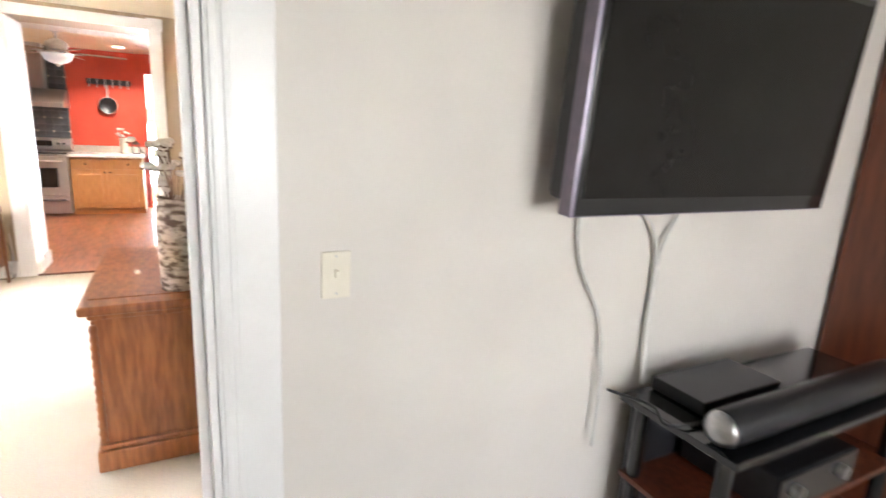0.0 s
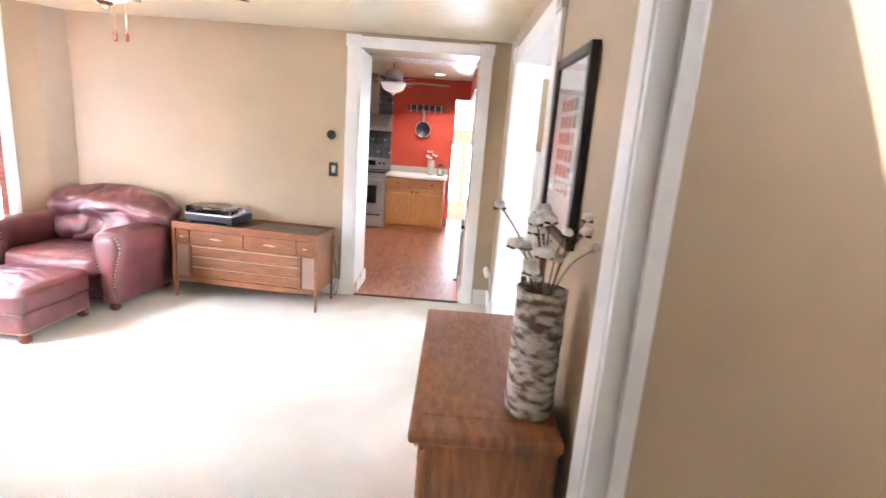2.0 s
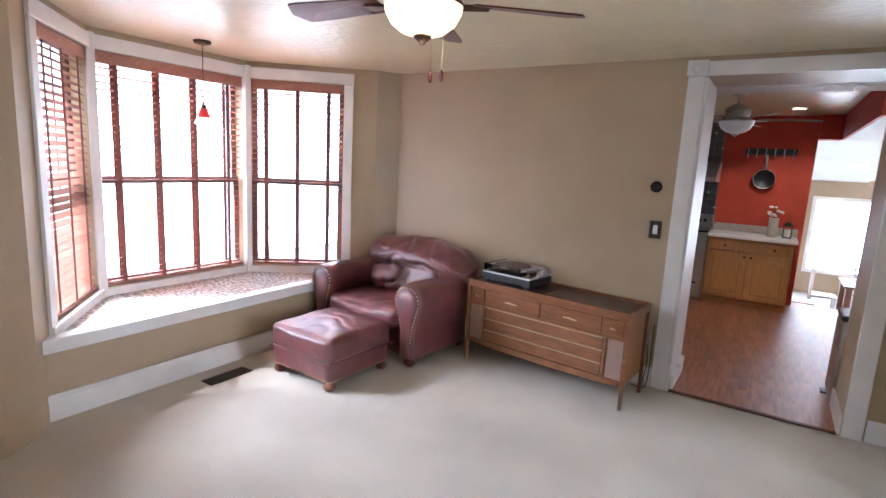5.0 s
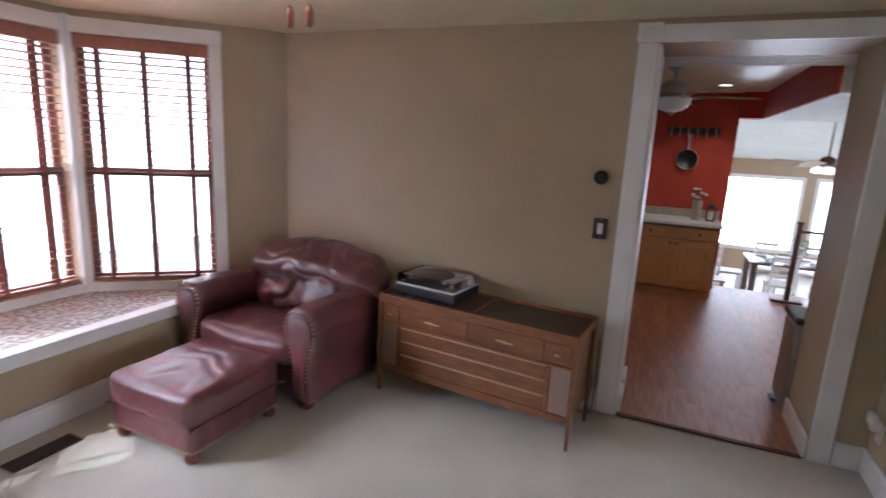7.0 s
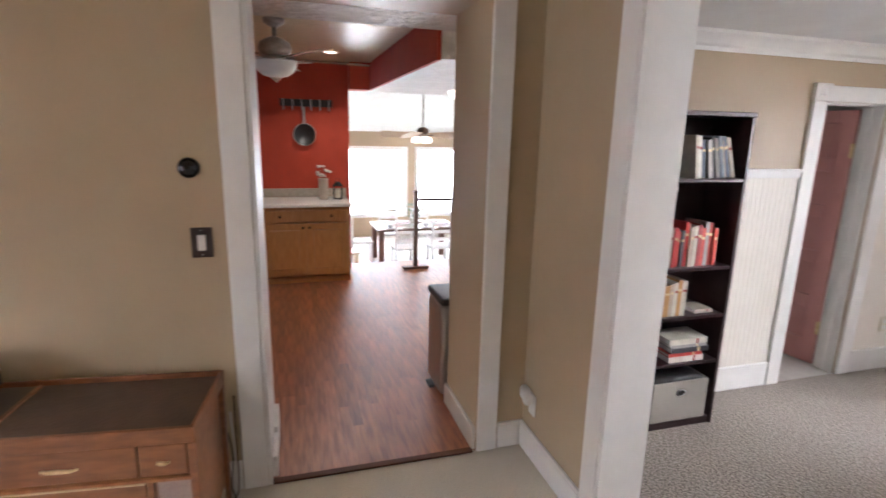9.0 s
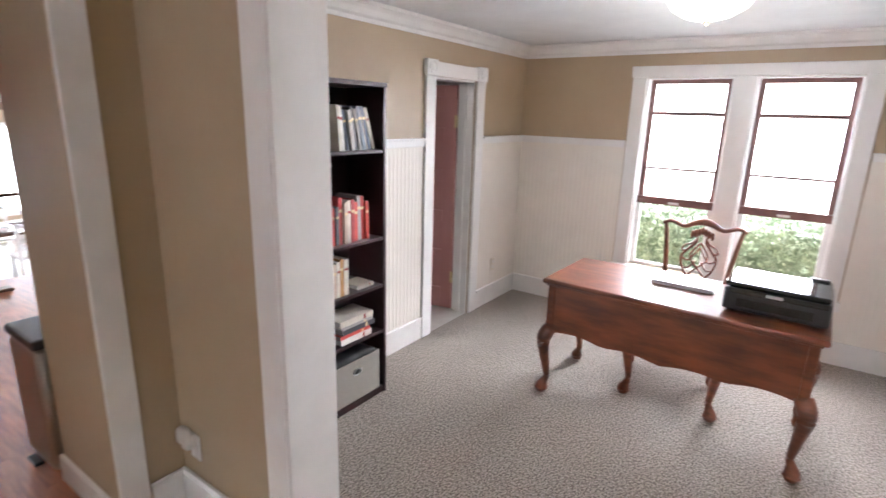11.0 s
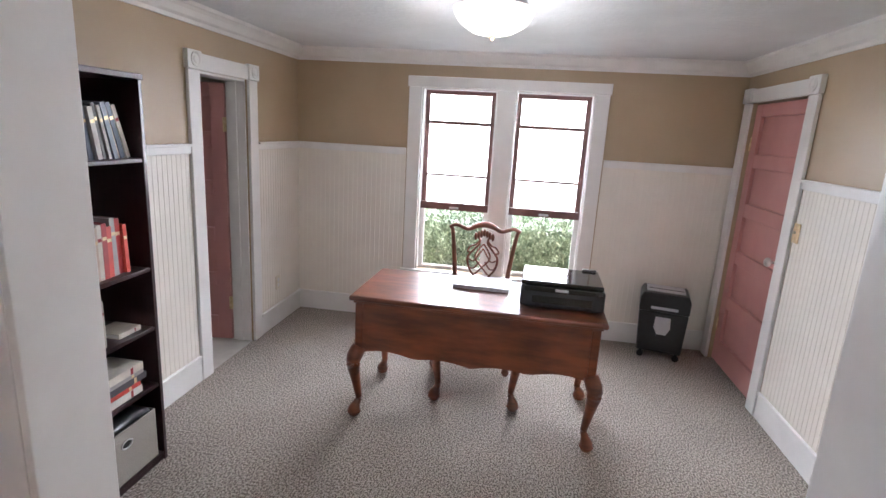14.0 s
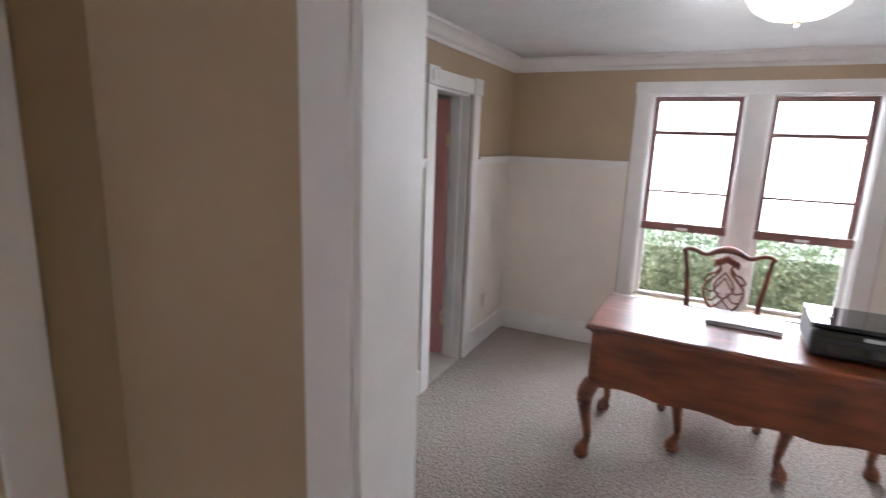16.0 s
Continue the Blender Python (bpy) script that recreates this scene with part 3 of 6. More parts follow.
bm = bmesh.new()
crown(bm, (3.6, 4.43), (3.6, 7.98), -1, 0); crown(bm, (0.31, 7.98), (3.6, 7.98), 0, -1); crown(bm, (0.31, 4.43), (3.6, 4.43), 0, 1); crown(bm, (0.31, 4.43), (0.31, 7.98), 1, 0)
bmesh.ops.recalc_face_normals(bm, faces=bm.faces[:])
structure("trim_crown", bm, WHITE, "white crown moulding")
RAIL = 1.495


def beadboard(name, p0, p1, nx, ny):
    """Grooved boards from p0 to p1, proud along (nx, ny)."""
    ln = math.hypot(p1[0] - p0[0], p1[1] - p0[1]); d = ((p1[0] - p0[0]) / ln, (p1[1] - p0[1]) / ln)
    n = max(1, int(ln / 0.04)); w = ln / n
    vs, fs = [], []
    prof = [(0.0, 0.0022), (0.002, 0.0022), (0.004, 0.004), (w - 0.004, 0.004), (w - 0.002, 0.0022)]
    us = [(i * w + u, q) for i in range(n) for u, q in prof] + [(ln, 0.0022)]
    for u, q in us:
        for z in (0.17, RAIL - 0.03):
            vs.append((p0[0] + d[0] * u + nx * q, p0[1] + d[1] * u + ny * q, z))
    for i in range(len(us) - 1):
        fs.append((2 * i, 2 * i + 2, 2 * i + 3, 2 * i + 1))
    me = bpy.data.meshes.new(name); me.from_pydata(vs, [], fs); me.materials.append(CREAM)
    ob = tagged(new(name, me), "cream beadboard wainscot", "", "", "structure")
    bm = bmesh.new()
    xs, ys = sorted((p0[0], p1[0])), sorted((p0[1], p1[1]))
    for h0, h1, t in ((0, 0.15, 0.016), (0.15, 0.172, 0.022), (RAIL - 0.045, RAIL - 0.005, 0.018), (RAIL - 0.005, RAIL + 0.012, 0.034)):
        e = (min(xs[0], xs[0] + nx * t), min(ys[0], ys[0] + ny * t), max(xs[1], xs[1] + nx * t), max(ys[1], ys[1] + ny * t))
        box(e[0], e[1], h0, e[2], e[3], h1, 0.003, bm=bm)
    structure("trim_" + name, bm, WHITE, "white baseboard and chair rail")


beadboard("wainscot_north_a", (0.31, 7.978), (2.085, 7.978), 0, -1); beadboard("wainscot_north_b", (2.875, 7.978), (3.598, 7.978), 0, -1)
beadboard("wainscot_east_a", (3.598, 4.432), (3.598, 5.41), -1, 0); beadboard("wainscot_east_b", (3.598, 7.02), (3.598, 7.976), -1, 0)
beadboard("wainscot_south_a", (0.31, 4.432), (2.54, 4.432), 0, 1); beadboard("wainscot_south_b", (3.585, 4.432), (3.597, 4.432), 0, 1)
beadboard("wainscot_west_a", (0.31, 4.432), (0.31, 5.37), 1, 0); beadboard("wainscot_west_b", (0.31, 7.03), (0.31, 7.976), 1, 0)
bm = box(3.582, 5.41, 0, 3.598, 7.02, 0.15, 0.003); box(3.576, 5.41, 0.15, 3.598, 7.02, 0.172, 0.003, bm=bm)
baseboard("baseboard_window", bm)
structure("wall_panel_under_window", box(3.59, 5.41, 0.172, 3.598, 7.02, 0.40), CREAM, "cream panel under the windows")
casing_y("trim_closet_doorway", 2.2, 2.76, 1.93, 7.98, -1, 0.11)
casing_y("trim_pink_door", 2.66, 3.46, 1.98, 4.43, 1, 0.11)
bm = box(2.2, 7.99, 0, 2.215, 8.13, 1.93); box(2.745, 7.99, 0, 2.76, 8.13, 1.93, bm=bm); box(2.215, 7.99, 1.915, 2.745, 8.13, 1.93, bm=bm); box(2.733, 8.05, 0, 2.745, 8.09, 1.915, bm=bm)
structure("trim_closet_jamb", bm, WHITE, "white painted jamb")
# small room behind the narrow doorway
structure("floor_closet", box(1.6, 7.98, -0.1, 3.8, 10.0, -0.002), BATHTILE, "pale tiled floor")
bm = box(1.5, 8.12, 0, 1.6, 10, 2.3); box(3.7, 8.12, 0, 3.8, 10, 2.3, bm=bm); box(1.5, 10, 0, 3.8, 10.1, 2.3, bm=bm)
structure("wall_closet", bm, GREY, "plain pale walls"); structure("ceiling_closet", box(1.5, 8.12, 2.3, 3.8, 10.1, 2.4), CEILW)
structure("wall_behind_pink_door", box(2.5, 4.12, 0, 3.6, 4.2, 2.1), GREY)


def panel_door(name, w, h, label, m, knob_side=1):
    """A five-panel door; local x across from the hinge, y thickness 0.035, front at y=0."""
    d = thing(name, 0, 0, 0, label, "door", kind="structure"); d.matrix_world = m
    st_, t = 0.1, 0.035
    bm = box(0, -t, 0.01, st_, 0, h, 0.002); box(w - st_, -t, 0.01, w, 0, h, 0.002, bm=bm)
    rails = 6; ph = (h - 0.18 - 0.1 * (rails - 1)) / 5
    zs = [0.01]; z = 0.19
    box(st_, -t, 0.01, w - st_, 0, 0.19, 0.002, bm=bm)
    for i in range(5):
        z0, z1 = z, z + ph
        p = box(st_, -t + 0.006, z0, w - st_, -0.022, z1)
        part("panel", p, PINK, d)
        box(st_, -t, z1, w - st_, 0, z1 + (0.1 if i < 4 else h - z1), 0.006, bm=bm)
        z = z1 + 0.1
    part("door_frame", bm, PINK, d)
    for z in (0.3, h - 0.28):
        part("hinge", box(-0.014, -0.006, z - 0.05, 0.012, 0.006, z + 0.05, 0.003), BRASS if knob_side else PINK, d, "old pinkish hinge")
    return d


pd = panel_door("door_1", 0.796, 1.972, "dusty pink five-panel wooden door, closed", pose(3.458, 4.40, 0, 0, 0, 180))
pd.matrix_world = Matrix.Translation((3.458, 4.405, 0)) @ Matrix.Diagonal((-1, 1, 1, 1))
part("back_plate", box(0.71, 0.001, 0.86, 0.75, 0.006, 1.04, 0.002), BRASS, pd, "brass back plate")
part("knob", lathe([(0.008, 0), (0.008, 0.03), (0.024, 0.036), (0.03, 0.05), (0.024, 0.064), (0, 0.068)], 16, None, Matrix.Translation((0.73, 0.006, 0.97)) @ Matrix.Rotation(radians(-90), 4, "X")), CHROME, pd, "glass-like bright knob", True)
od = panel_door("door_2", 0.53, 1.9, "pink panelled wooden door standing open into a small room", pose(2.728, 8.135, 0, 0, 0, 99))
# windows of the study
for i, (ya, yb, za, zb) in enumerate(WINS):
    win = thing("window_%d" % (i + 4), 0, 0, 0, "double-hung window with dark brown sashes and white casing", "window", "study windows", kind="structure")
    for z0, z1, x in ((za, 1.06, 3.66), (1.0, zb, 3.69)):
        bm = box(x, ya + 0.012, z0, x + 0.03, ya + 0.05, z1, 0.003); box(x, yb - 0.05, z0, x + 0.03, yb - 0.012, z1, 0.003, bm=bm)
        box(x, ya + 0.05, z1 - 0.045, x + 0.03, yb - 0.05, z1, 0.003, bm=bm)
        if z0 > 0.9:
            box(x, ya + 0.05, z0, x + 0.03, yb - 0.05, z0 + 0.045, 0.003, bm=bm)
        else:
            box(x, ya + 0.05, z0, x + 0.03, yb - 0.05, z0 + 0.03, 0.003, bm=bm)
        part("sash", bm, SASH if z0 > 0.9 else WHITE, win)
        p = part("pane", box(x + 0.013, ya + 0.05, z0 + 0.03, x + 0.016, yb - 0.05, z1 - 0.045), GLASS, win); p.visible_shadow = False
    part("muntin", box(3.69, ya + 0.05, 1.715, 3.715, yb - 0.05, 1.745, 0.002), SASH, win)
    part("muntin", box(3.692, ya + 0.05, 1.285, 3.712, yb - 0.05, 1.303, 0.002), SASH, win)
    part("meeting_rail", box(3.651, ya + 0.013, 1.0, 3.6595, yb - 0.013, 1.062, 0.002), SASH, win, "brown meeting rail")
    part("sash_lock", box(3.642, (ya + yb) / 2 - 0.04, 1.012, 3.6505, (ya + yb) / 2 + 0.04, 1.03, 0.003), WHITEP, win)
    bm = box(3.6, ya, za - 0.005, 3.75, ya + 0.011, zb); box(3.6, yb - 0.011, za - 0.005, 3.75, yb, zb, bm=bm); box(3.6, ya + 0.011, zb - 0.011, 3.75, yb - 0.011, zb, bm=bm)
    part("jamb_liner", bm, WHITE, win)
bm = box(3.576, 5.42, 0.47, 3.598, 5.53, 2.0, 0.004); box(3.576, 6.9, 0.47, 3.598, 7.01, 2.0, 0.004, bm=bm); box(3.576, 6.14, 0.47, 3.598, 6.29, 2.0, 0.004, bm=bm)
box(3.57, 5.41, 2.001, 3.598, 7.02, 2.085, 0.004, bm=bm); box(3.555, 5.40, 0.40, 3.70, 7.03, 0.468, 0.006, bm=bm)
structure("trim_study_windows", bm, WHITE, "white painted casing around the paired windows")

# ---- structure: kitchen and dining ----
structure("wall_kitchen_back", wall_y(bmesh.new(), 11.72, 11.87, -3.2, -0.36, -1, 2.6), RED, "brick-red painted kitchen wall")
bm = wall_x(bmesh.new(), -3.3, -3.2, 8.3, 11.87, 0, 2.6); structure("wall_kitchen_west", bm, RED, "brick-red painted wall")
structure("wall_kitchen_south", wall_y(bmesh.new(), 8.28, 8.298, -3.2, -1.22, 0, 2.6), RED)
structure("wall_kitchen_south_east", wall_y(bmesh.new(), 8.14, 8.30, 0.30, 1.6, 0, 2.6), TAN)
structure("wall_kitchen_east", box(4.0, 8.3, -1, 4.1, 12.2, 2.6), TAN, "tan painted wall")
structure("floor_kitchen_base", box(-3.2, 7.76, -0.1, 4.0, 11.95, -0.012), UNDER)
structure("ceiling_passage", box(-3.2, 7.77, 2.311, 4.0, 8.75, 2.6), CEILK, "white swirled plaster ceiling")
structure("ceiling_kitchen", box(-3.3, 8.75, 2.43, -0.12, 11.72, 2.6), CEIL, "smooth raised kitchen ceiling")
structure("ceiling_kitchen_low", box(-0.10, 8.75, 2.14, 4.1, 12.0, 2.6), CEILK, "white swirled plaster ceiling, lower")
structure("beam_kitchen", box(-0.13, 8.752, 2.135, -0.102, 11.72, 2.6), RED, "brick-red face of the ceiling drop")
structure("beam_kitchen_end", box(-0.36, 11.60, 2.135, -0.132, 11.87, 2.6), RED)
structure("floor_dining", box(-3.2, 11.95, -1.0, 5.0, 18.1, -0.9), BATHTILE, "pale dining room floor, some steps down")
structure("wall_dining_step", box(-3.2, 11.9, -1.0, 4.1, 11.95, -0.013), WHITE)
DW = [(-1.6, -0.15, -0.42, 1.3), (0.0, 1.75, -0.42, 1.3), (1.95, 3.7, -0.42, 1.3)]
structure("wall_dining_north", wall_y(bmesh.new(), 18.0, 18.15, -3.2, 5.0, -1, 3.0, DW), TAN, "tan painted wall with large windows")
bm = box(-3.3, 11.87, -1, -3.2, 18.1, 3.6); structure("wall_dining_west", bm, TAN); structure("wall_dining_east", box(5.0, 11.9, -1, 5.1, 18.1, 3.6), TAN)
structure("ceiling_dining", prism([(11.9, 3.3), (18.1, 1.62), (18.1, 1.8), (11.9, 3.5)], 8.4, "x", -3.3), CEILW, "white sloping dining ceiling")
structure("wall_dining_upper", box(-3.2, 11.872, 2.6, 5.0, 11.9, 3.5), CEILW)
for i, (xa, xb, za, zb) in enumerate(DW):
    win = thing("window_%d" % (i + 6), 0, 0, 0, "wide white-framed dining window, bright outside", "window", "dining windows", kind="structure")
    bm = box(xa, 17.97, za, xa + 0.08, 18.1, zb); box(xb - 0.08, 17.97, za, xb, 18.1, zb, bm=bm); box(xa + 0.08, 17.97, zb - 0.08, xb - 0.08, 18.1, zb, bm=bm); box(xa + 0.08, 17.97, za, xb - 0.08, 18.1, za + 0.08, bm=bm)
    part("window_frame", bm, WHITE, win)
    p = part("pane", box(xa + 0.08, 18.05, za + 0.08, xb - 0.08, 18.055, zb - 0.08), GLASS, win); p.visible_shadow = False

# ---- outside ----
# Added pale slab: bounces the area lamp so the ground outside looks near white.
structure("pavement", box(-11.9, -6, -1.018, -5.6, 40, -0.99), PALE_GROUND, "pale worn concrete drive beyond the bay window")
# Added wall of even white glow, in place of the bright outdoors past the bay.
structure("backdrop", box(-12.2, -6, -1.02, -12.0, 40, 3.7), glow("glowing_bay_backdrop", (1.0, 1.0, 1.0), 2.6), "pale bright distance beyond the bay window")
# Second added glowing wall, filling the view below the study's area lamp.
structure("backdrop_east", box(9.5, -10, -1.02, 9.7, 24, 1.9), glow("glowing_east_backdrop", (1.0, 1.0, 1.0), 2.6), "plain glowing wall standing in for the bright view beyond the hedge")
structure("ground", box(-150, -150, -1.2, 150, 150, -1.02), GRASS, "lawn reaching the horizon")

# ---- living room things ----
def loft(rings):
    """A skin over closed rings of points, capped at both ends."""
    bm = bmesh.new(); rs = [[bm.verts.new(p) for p in ring] for ring in rings]
    for a, b in zip(rs, rs[1:]):
        for k in range(len(a)):
            bm.faces.new((a[k], a[(k + 1) % len(a)], b[(k + 1) % len(a)], b[k]))
    bm.faces.new(rs[0][::-1]); bm.faces.new(rs[-1])
    bmesh.ops.recalc_face_normals(bm, faces=bm.faces[:])
    return bm


def arm_outline(grow=0.0):
    """Half of a rolled arm's front: pairs of half width and height."""
    prof = smoothline([(0.062, 0.08, 0), (0.055, 0.2, 0), (0.06, 0.31, 0), (0.088, 0.42, 0), (0.118, 0.52, 0), (0.116, 0.585, 0), (0.088, 0.635, 0), (0.045, 0.657, 0), (0.0, 0.662, 0)], 4)
    half = [(max(0.0, p.x) + grow * (1 if p.x > 0.03 else p.x / 0.03), p.y + grow * max(0.0, (p.y - 0.5) / 0.16)) for p in prof]
    return half + [(-u, z) for u, z in half[-2::-1]]


def creased(v, amp, seed):
    """Soft folds that run down and across, as in slack leather."""
    q = Vector((v.x * 5 + seed, v.y * 4, v.z * 5)); w = noise.noise(q) * 1.6
    return amp * (1 - abs(math.sin(v.z * 21 + v.x * 6 * math.copysign(1, v.x) + w * 2.2))) ** 2


def armchair(x, y, rz):
    c = thing("armchair", x, y, 0, "worn oxblood leather armchair with rolled arms and brass nailheads", "armchair", rz=rz)
    d = 0.82
    part("base", cushion(-0.43, -d / 2 + 0.05, 0.075, 0.43, d / 2 - 0.05, 0.29, 0.03, 0.0, 0.003, 1), LEATHER, c, "", True)
    bm = cushion(-0.405, -d / 2 - 0.01, 0.27, 0.405, 0.14, 0.45, 0.06, 0.035, 0.006, 2, 26)
    for v in bm.verts:
        if v.co.z > 0.4:
            v.co.z -= creased(Vector((v.co.y, v.co.z, v.co.x * 0.7)), 0.012, 4) + 0.02 * math.exp(-((v.co.x / 0.2) ** 2 + (v.co.y / 0.2) ** 2))
    part("seat_cushion", bm, LEATHER, c, "creased leather seat cushion", True)
    bm = cushion(-0.47, 0.04, 0.4, 0.63, 0.36, 0.9, 0.12, 0.03, 0.01, 3, 44)
    for v in bm.verts:
        u = v.co.copy(); taper = min(1.0, max(0.0, (0.74 - u.z) / 0.3))
        v.co.x *= 1 - 0.24 * taper                                    # narrower between the arms
        v.co.z += -0.10 * max(0.0, u.x) ** 1.5 + 0.02 * math.sin(u.x * 5 + 0.6) - 0.05 * max(0.0, abs(u.x) - 0.4)
        if u.y < 0.2:                                                 # top roll over a slack, folded front
            roll = math.exp(-((u.z - 0.79) / 0.1) ** 2)
            v.co.y += -0.055 * roll + 0.028 * math.exp(-((u.z - 0.66 - 0.1 * abs(u.x)) / 0.035) ** 2) * (1 - min(1, abs(u.x) * 1.4)) - 0.03 * math.exp(-((u.z - 0.54) / 0.07) ** 2)
            v.co.y += creased(u, 0.055, 1) * (1 - 0.6 * roll)
        v.co.y += (u.z - 0.4) * 0.22
        v.co += 0.012 * noise.noise_vector(u * 6)
    part("back_cushion", bm, LEATHER, c, "slumped wrinkled leather back cushion", True)
    part("back_frame", cushion(-0.47, 0.26, 0.1, 0.47, d / 2 - 0.01, 0.72, 0.05, 0.01, 0.006, 4), LEATHER, c, "", True)
    for s in (-1, 1):
        cx = s * 0.5
        rings = []
        for k, yy in enumerate(np.linspace(-d / 2 + 0.002, d / 2 - 0.06, 22)):
            g = 0.016 * math.sin(min(1.0, k / 2.0) * 1.57) - (0.03 if k == 21 else 0)
            rings.append([(cx + u * (1 + 0.03 * math.sin(yy * 9)), yy, z - 0.02 * (yy + d / 2) * (z > 0.3) + 0.006 * noise.noise(Vector((u * 9, yy * 7, z * 9)))) for u, z in arm_outline(g)])
        part("arm", loft(rings), LEATHER, c, "", True)
        face = [[(cx + u * f, -d / 2 - yy, 0.36 + (z - 0.36) * (0.4 + 0.6 * f)) for u, z in arm_outline()] for f, yy in ((0.8, 0.0), (0.8, 0.008), (0.74, 0.014), (0.5, 0.02), (0.2, 0.022))]
        part("arm_front", loft(face), LEATHER, c, "", True)
        bm = bmesh.new(); acc = 0.0
        pts = [Vector((cx + u * 0.93, -d / 2 - 0.004, 0.1 + (z - 0.1) * 0.985)) for u, z in arm_outline()]
        for p, q in zip(pts, pts[1:]):
            n = max(1, round((q - p).length / 0.019)); acc += (q - p).length
            if acc >= 0.017 and p.z > 0.2:
                acc = 0.0
                bmesh.ops.create_icosphere(bm, subdivisions=1, radius=0.0075, matrix=Matrix.Translation(p))
                if n > 1:
                    bmesh.ops.create_icosphere(bm, subdivisions=1, radius=0.0075, matrix=Matrix.Translation((p + q) / 2))
        tagged(part("nailheads", bm, BRASS, c, "row of brass nailheads", True), kind="stuff")
    for fx in (-1, 1):
        for fy in (-1, 1):
            part("foot", lathe([(0.02, 0), (0.04, 0.015), (0.045, 0.04), (0.03, 0.06), (0.035, 0.085)], 14, None, Matrix.Translation((fx * 0.49, fy * (d / 2 - 0.07), 0))), CHAIRWOOD, c, "turned bun foot", True)
    return c


armchair(-3.46, 7.25, -4)


def ottoman(x, y, rz):
    c = thing("ottoman", x, y, 0, "oxblood leather ottoman with bun feet and nailhead trim", "ottoman", rz=rz)
    w = 0.32
    bm = cushion(-w, -w, 0.2, w, w, 0.385, 0.045, 0.018, 0.004, 7, 34)
    for v in bm.verts:
        if v.co.z > 0.33:
            v.co.z -= creased(Vector((v.co.x * 0.8, v.co.z, v.co.y * 0.9)), 0.011, 7) * (1 - (v.co.x / w) ** 4) * (1 - (v.co.y / w) ** 4)
    part("cushion", bm, LEATHER, c, "creased leather top cushion", True)
    part("base", cushion(-w + 0.012, -w + 0.012, 0.06, w - 0.012, w - 0.012, 0.215, 0.02, 0.0, 0.003, 8, 10), LEATHER, c, "", True)
    part("piping", tube(smoothline([(-w + 0.03, -w + 0.004, 0.213), (w - 0.03, -w + 0.004, 0.213), (w - 0.004, -w + 0.03, 0.213), (w - 0.004, w - 0.03, 0.213), (w - 0.03, w - 0.004, 0.213), (-w + 0.03, w - 0.004, 0.213), (-w + 0.004, w - 0.03, 0.213), (-w + 0.004, -w + 0.03, 0.213), (-w + 0.03, -w + 0.004, 0.213)], 3), 0.006, 8), LEATHER, c, "", True)
    bm = bmesh.new()
    for i in range(30):
        u = -w + 0.02 + i * (2 * w - 0.04) / 29
        for p in ((u, -w + 0.008, 0.078), (u, w - 0.008, 0.078), (-w + 0.008, u, 0.078), (w - 0.008, u, 0.078)):
            bmesh.ops.create_icosphere(bm, subdivisions=1, radius=0.006, matrix=Matrix.Translation(p))
    tagged(part("nailheads", bm, BRASS, c), kind="stuff")
    for fx in (-1, 1):
        for fy in (-1, 1):
            part("foot", lathe([(0.02, 0), (0.04, 0.012), (0.045, 0.035), (0.03, 0.055), (0.036, 0.068)], 14, None, Matrix.Translation((fx * (w - 0.05), fy * (w - 0.05), 0))), CHAIRWOOD, c, "turned bun foot", True)


ottoman(-3.42, 6.44, -2)


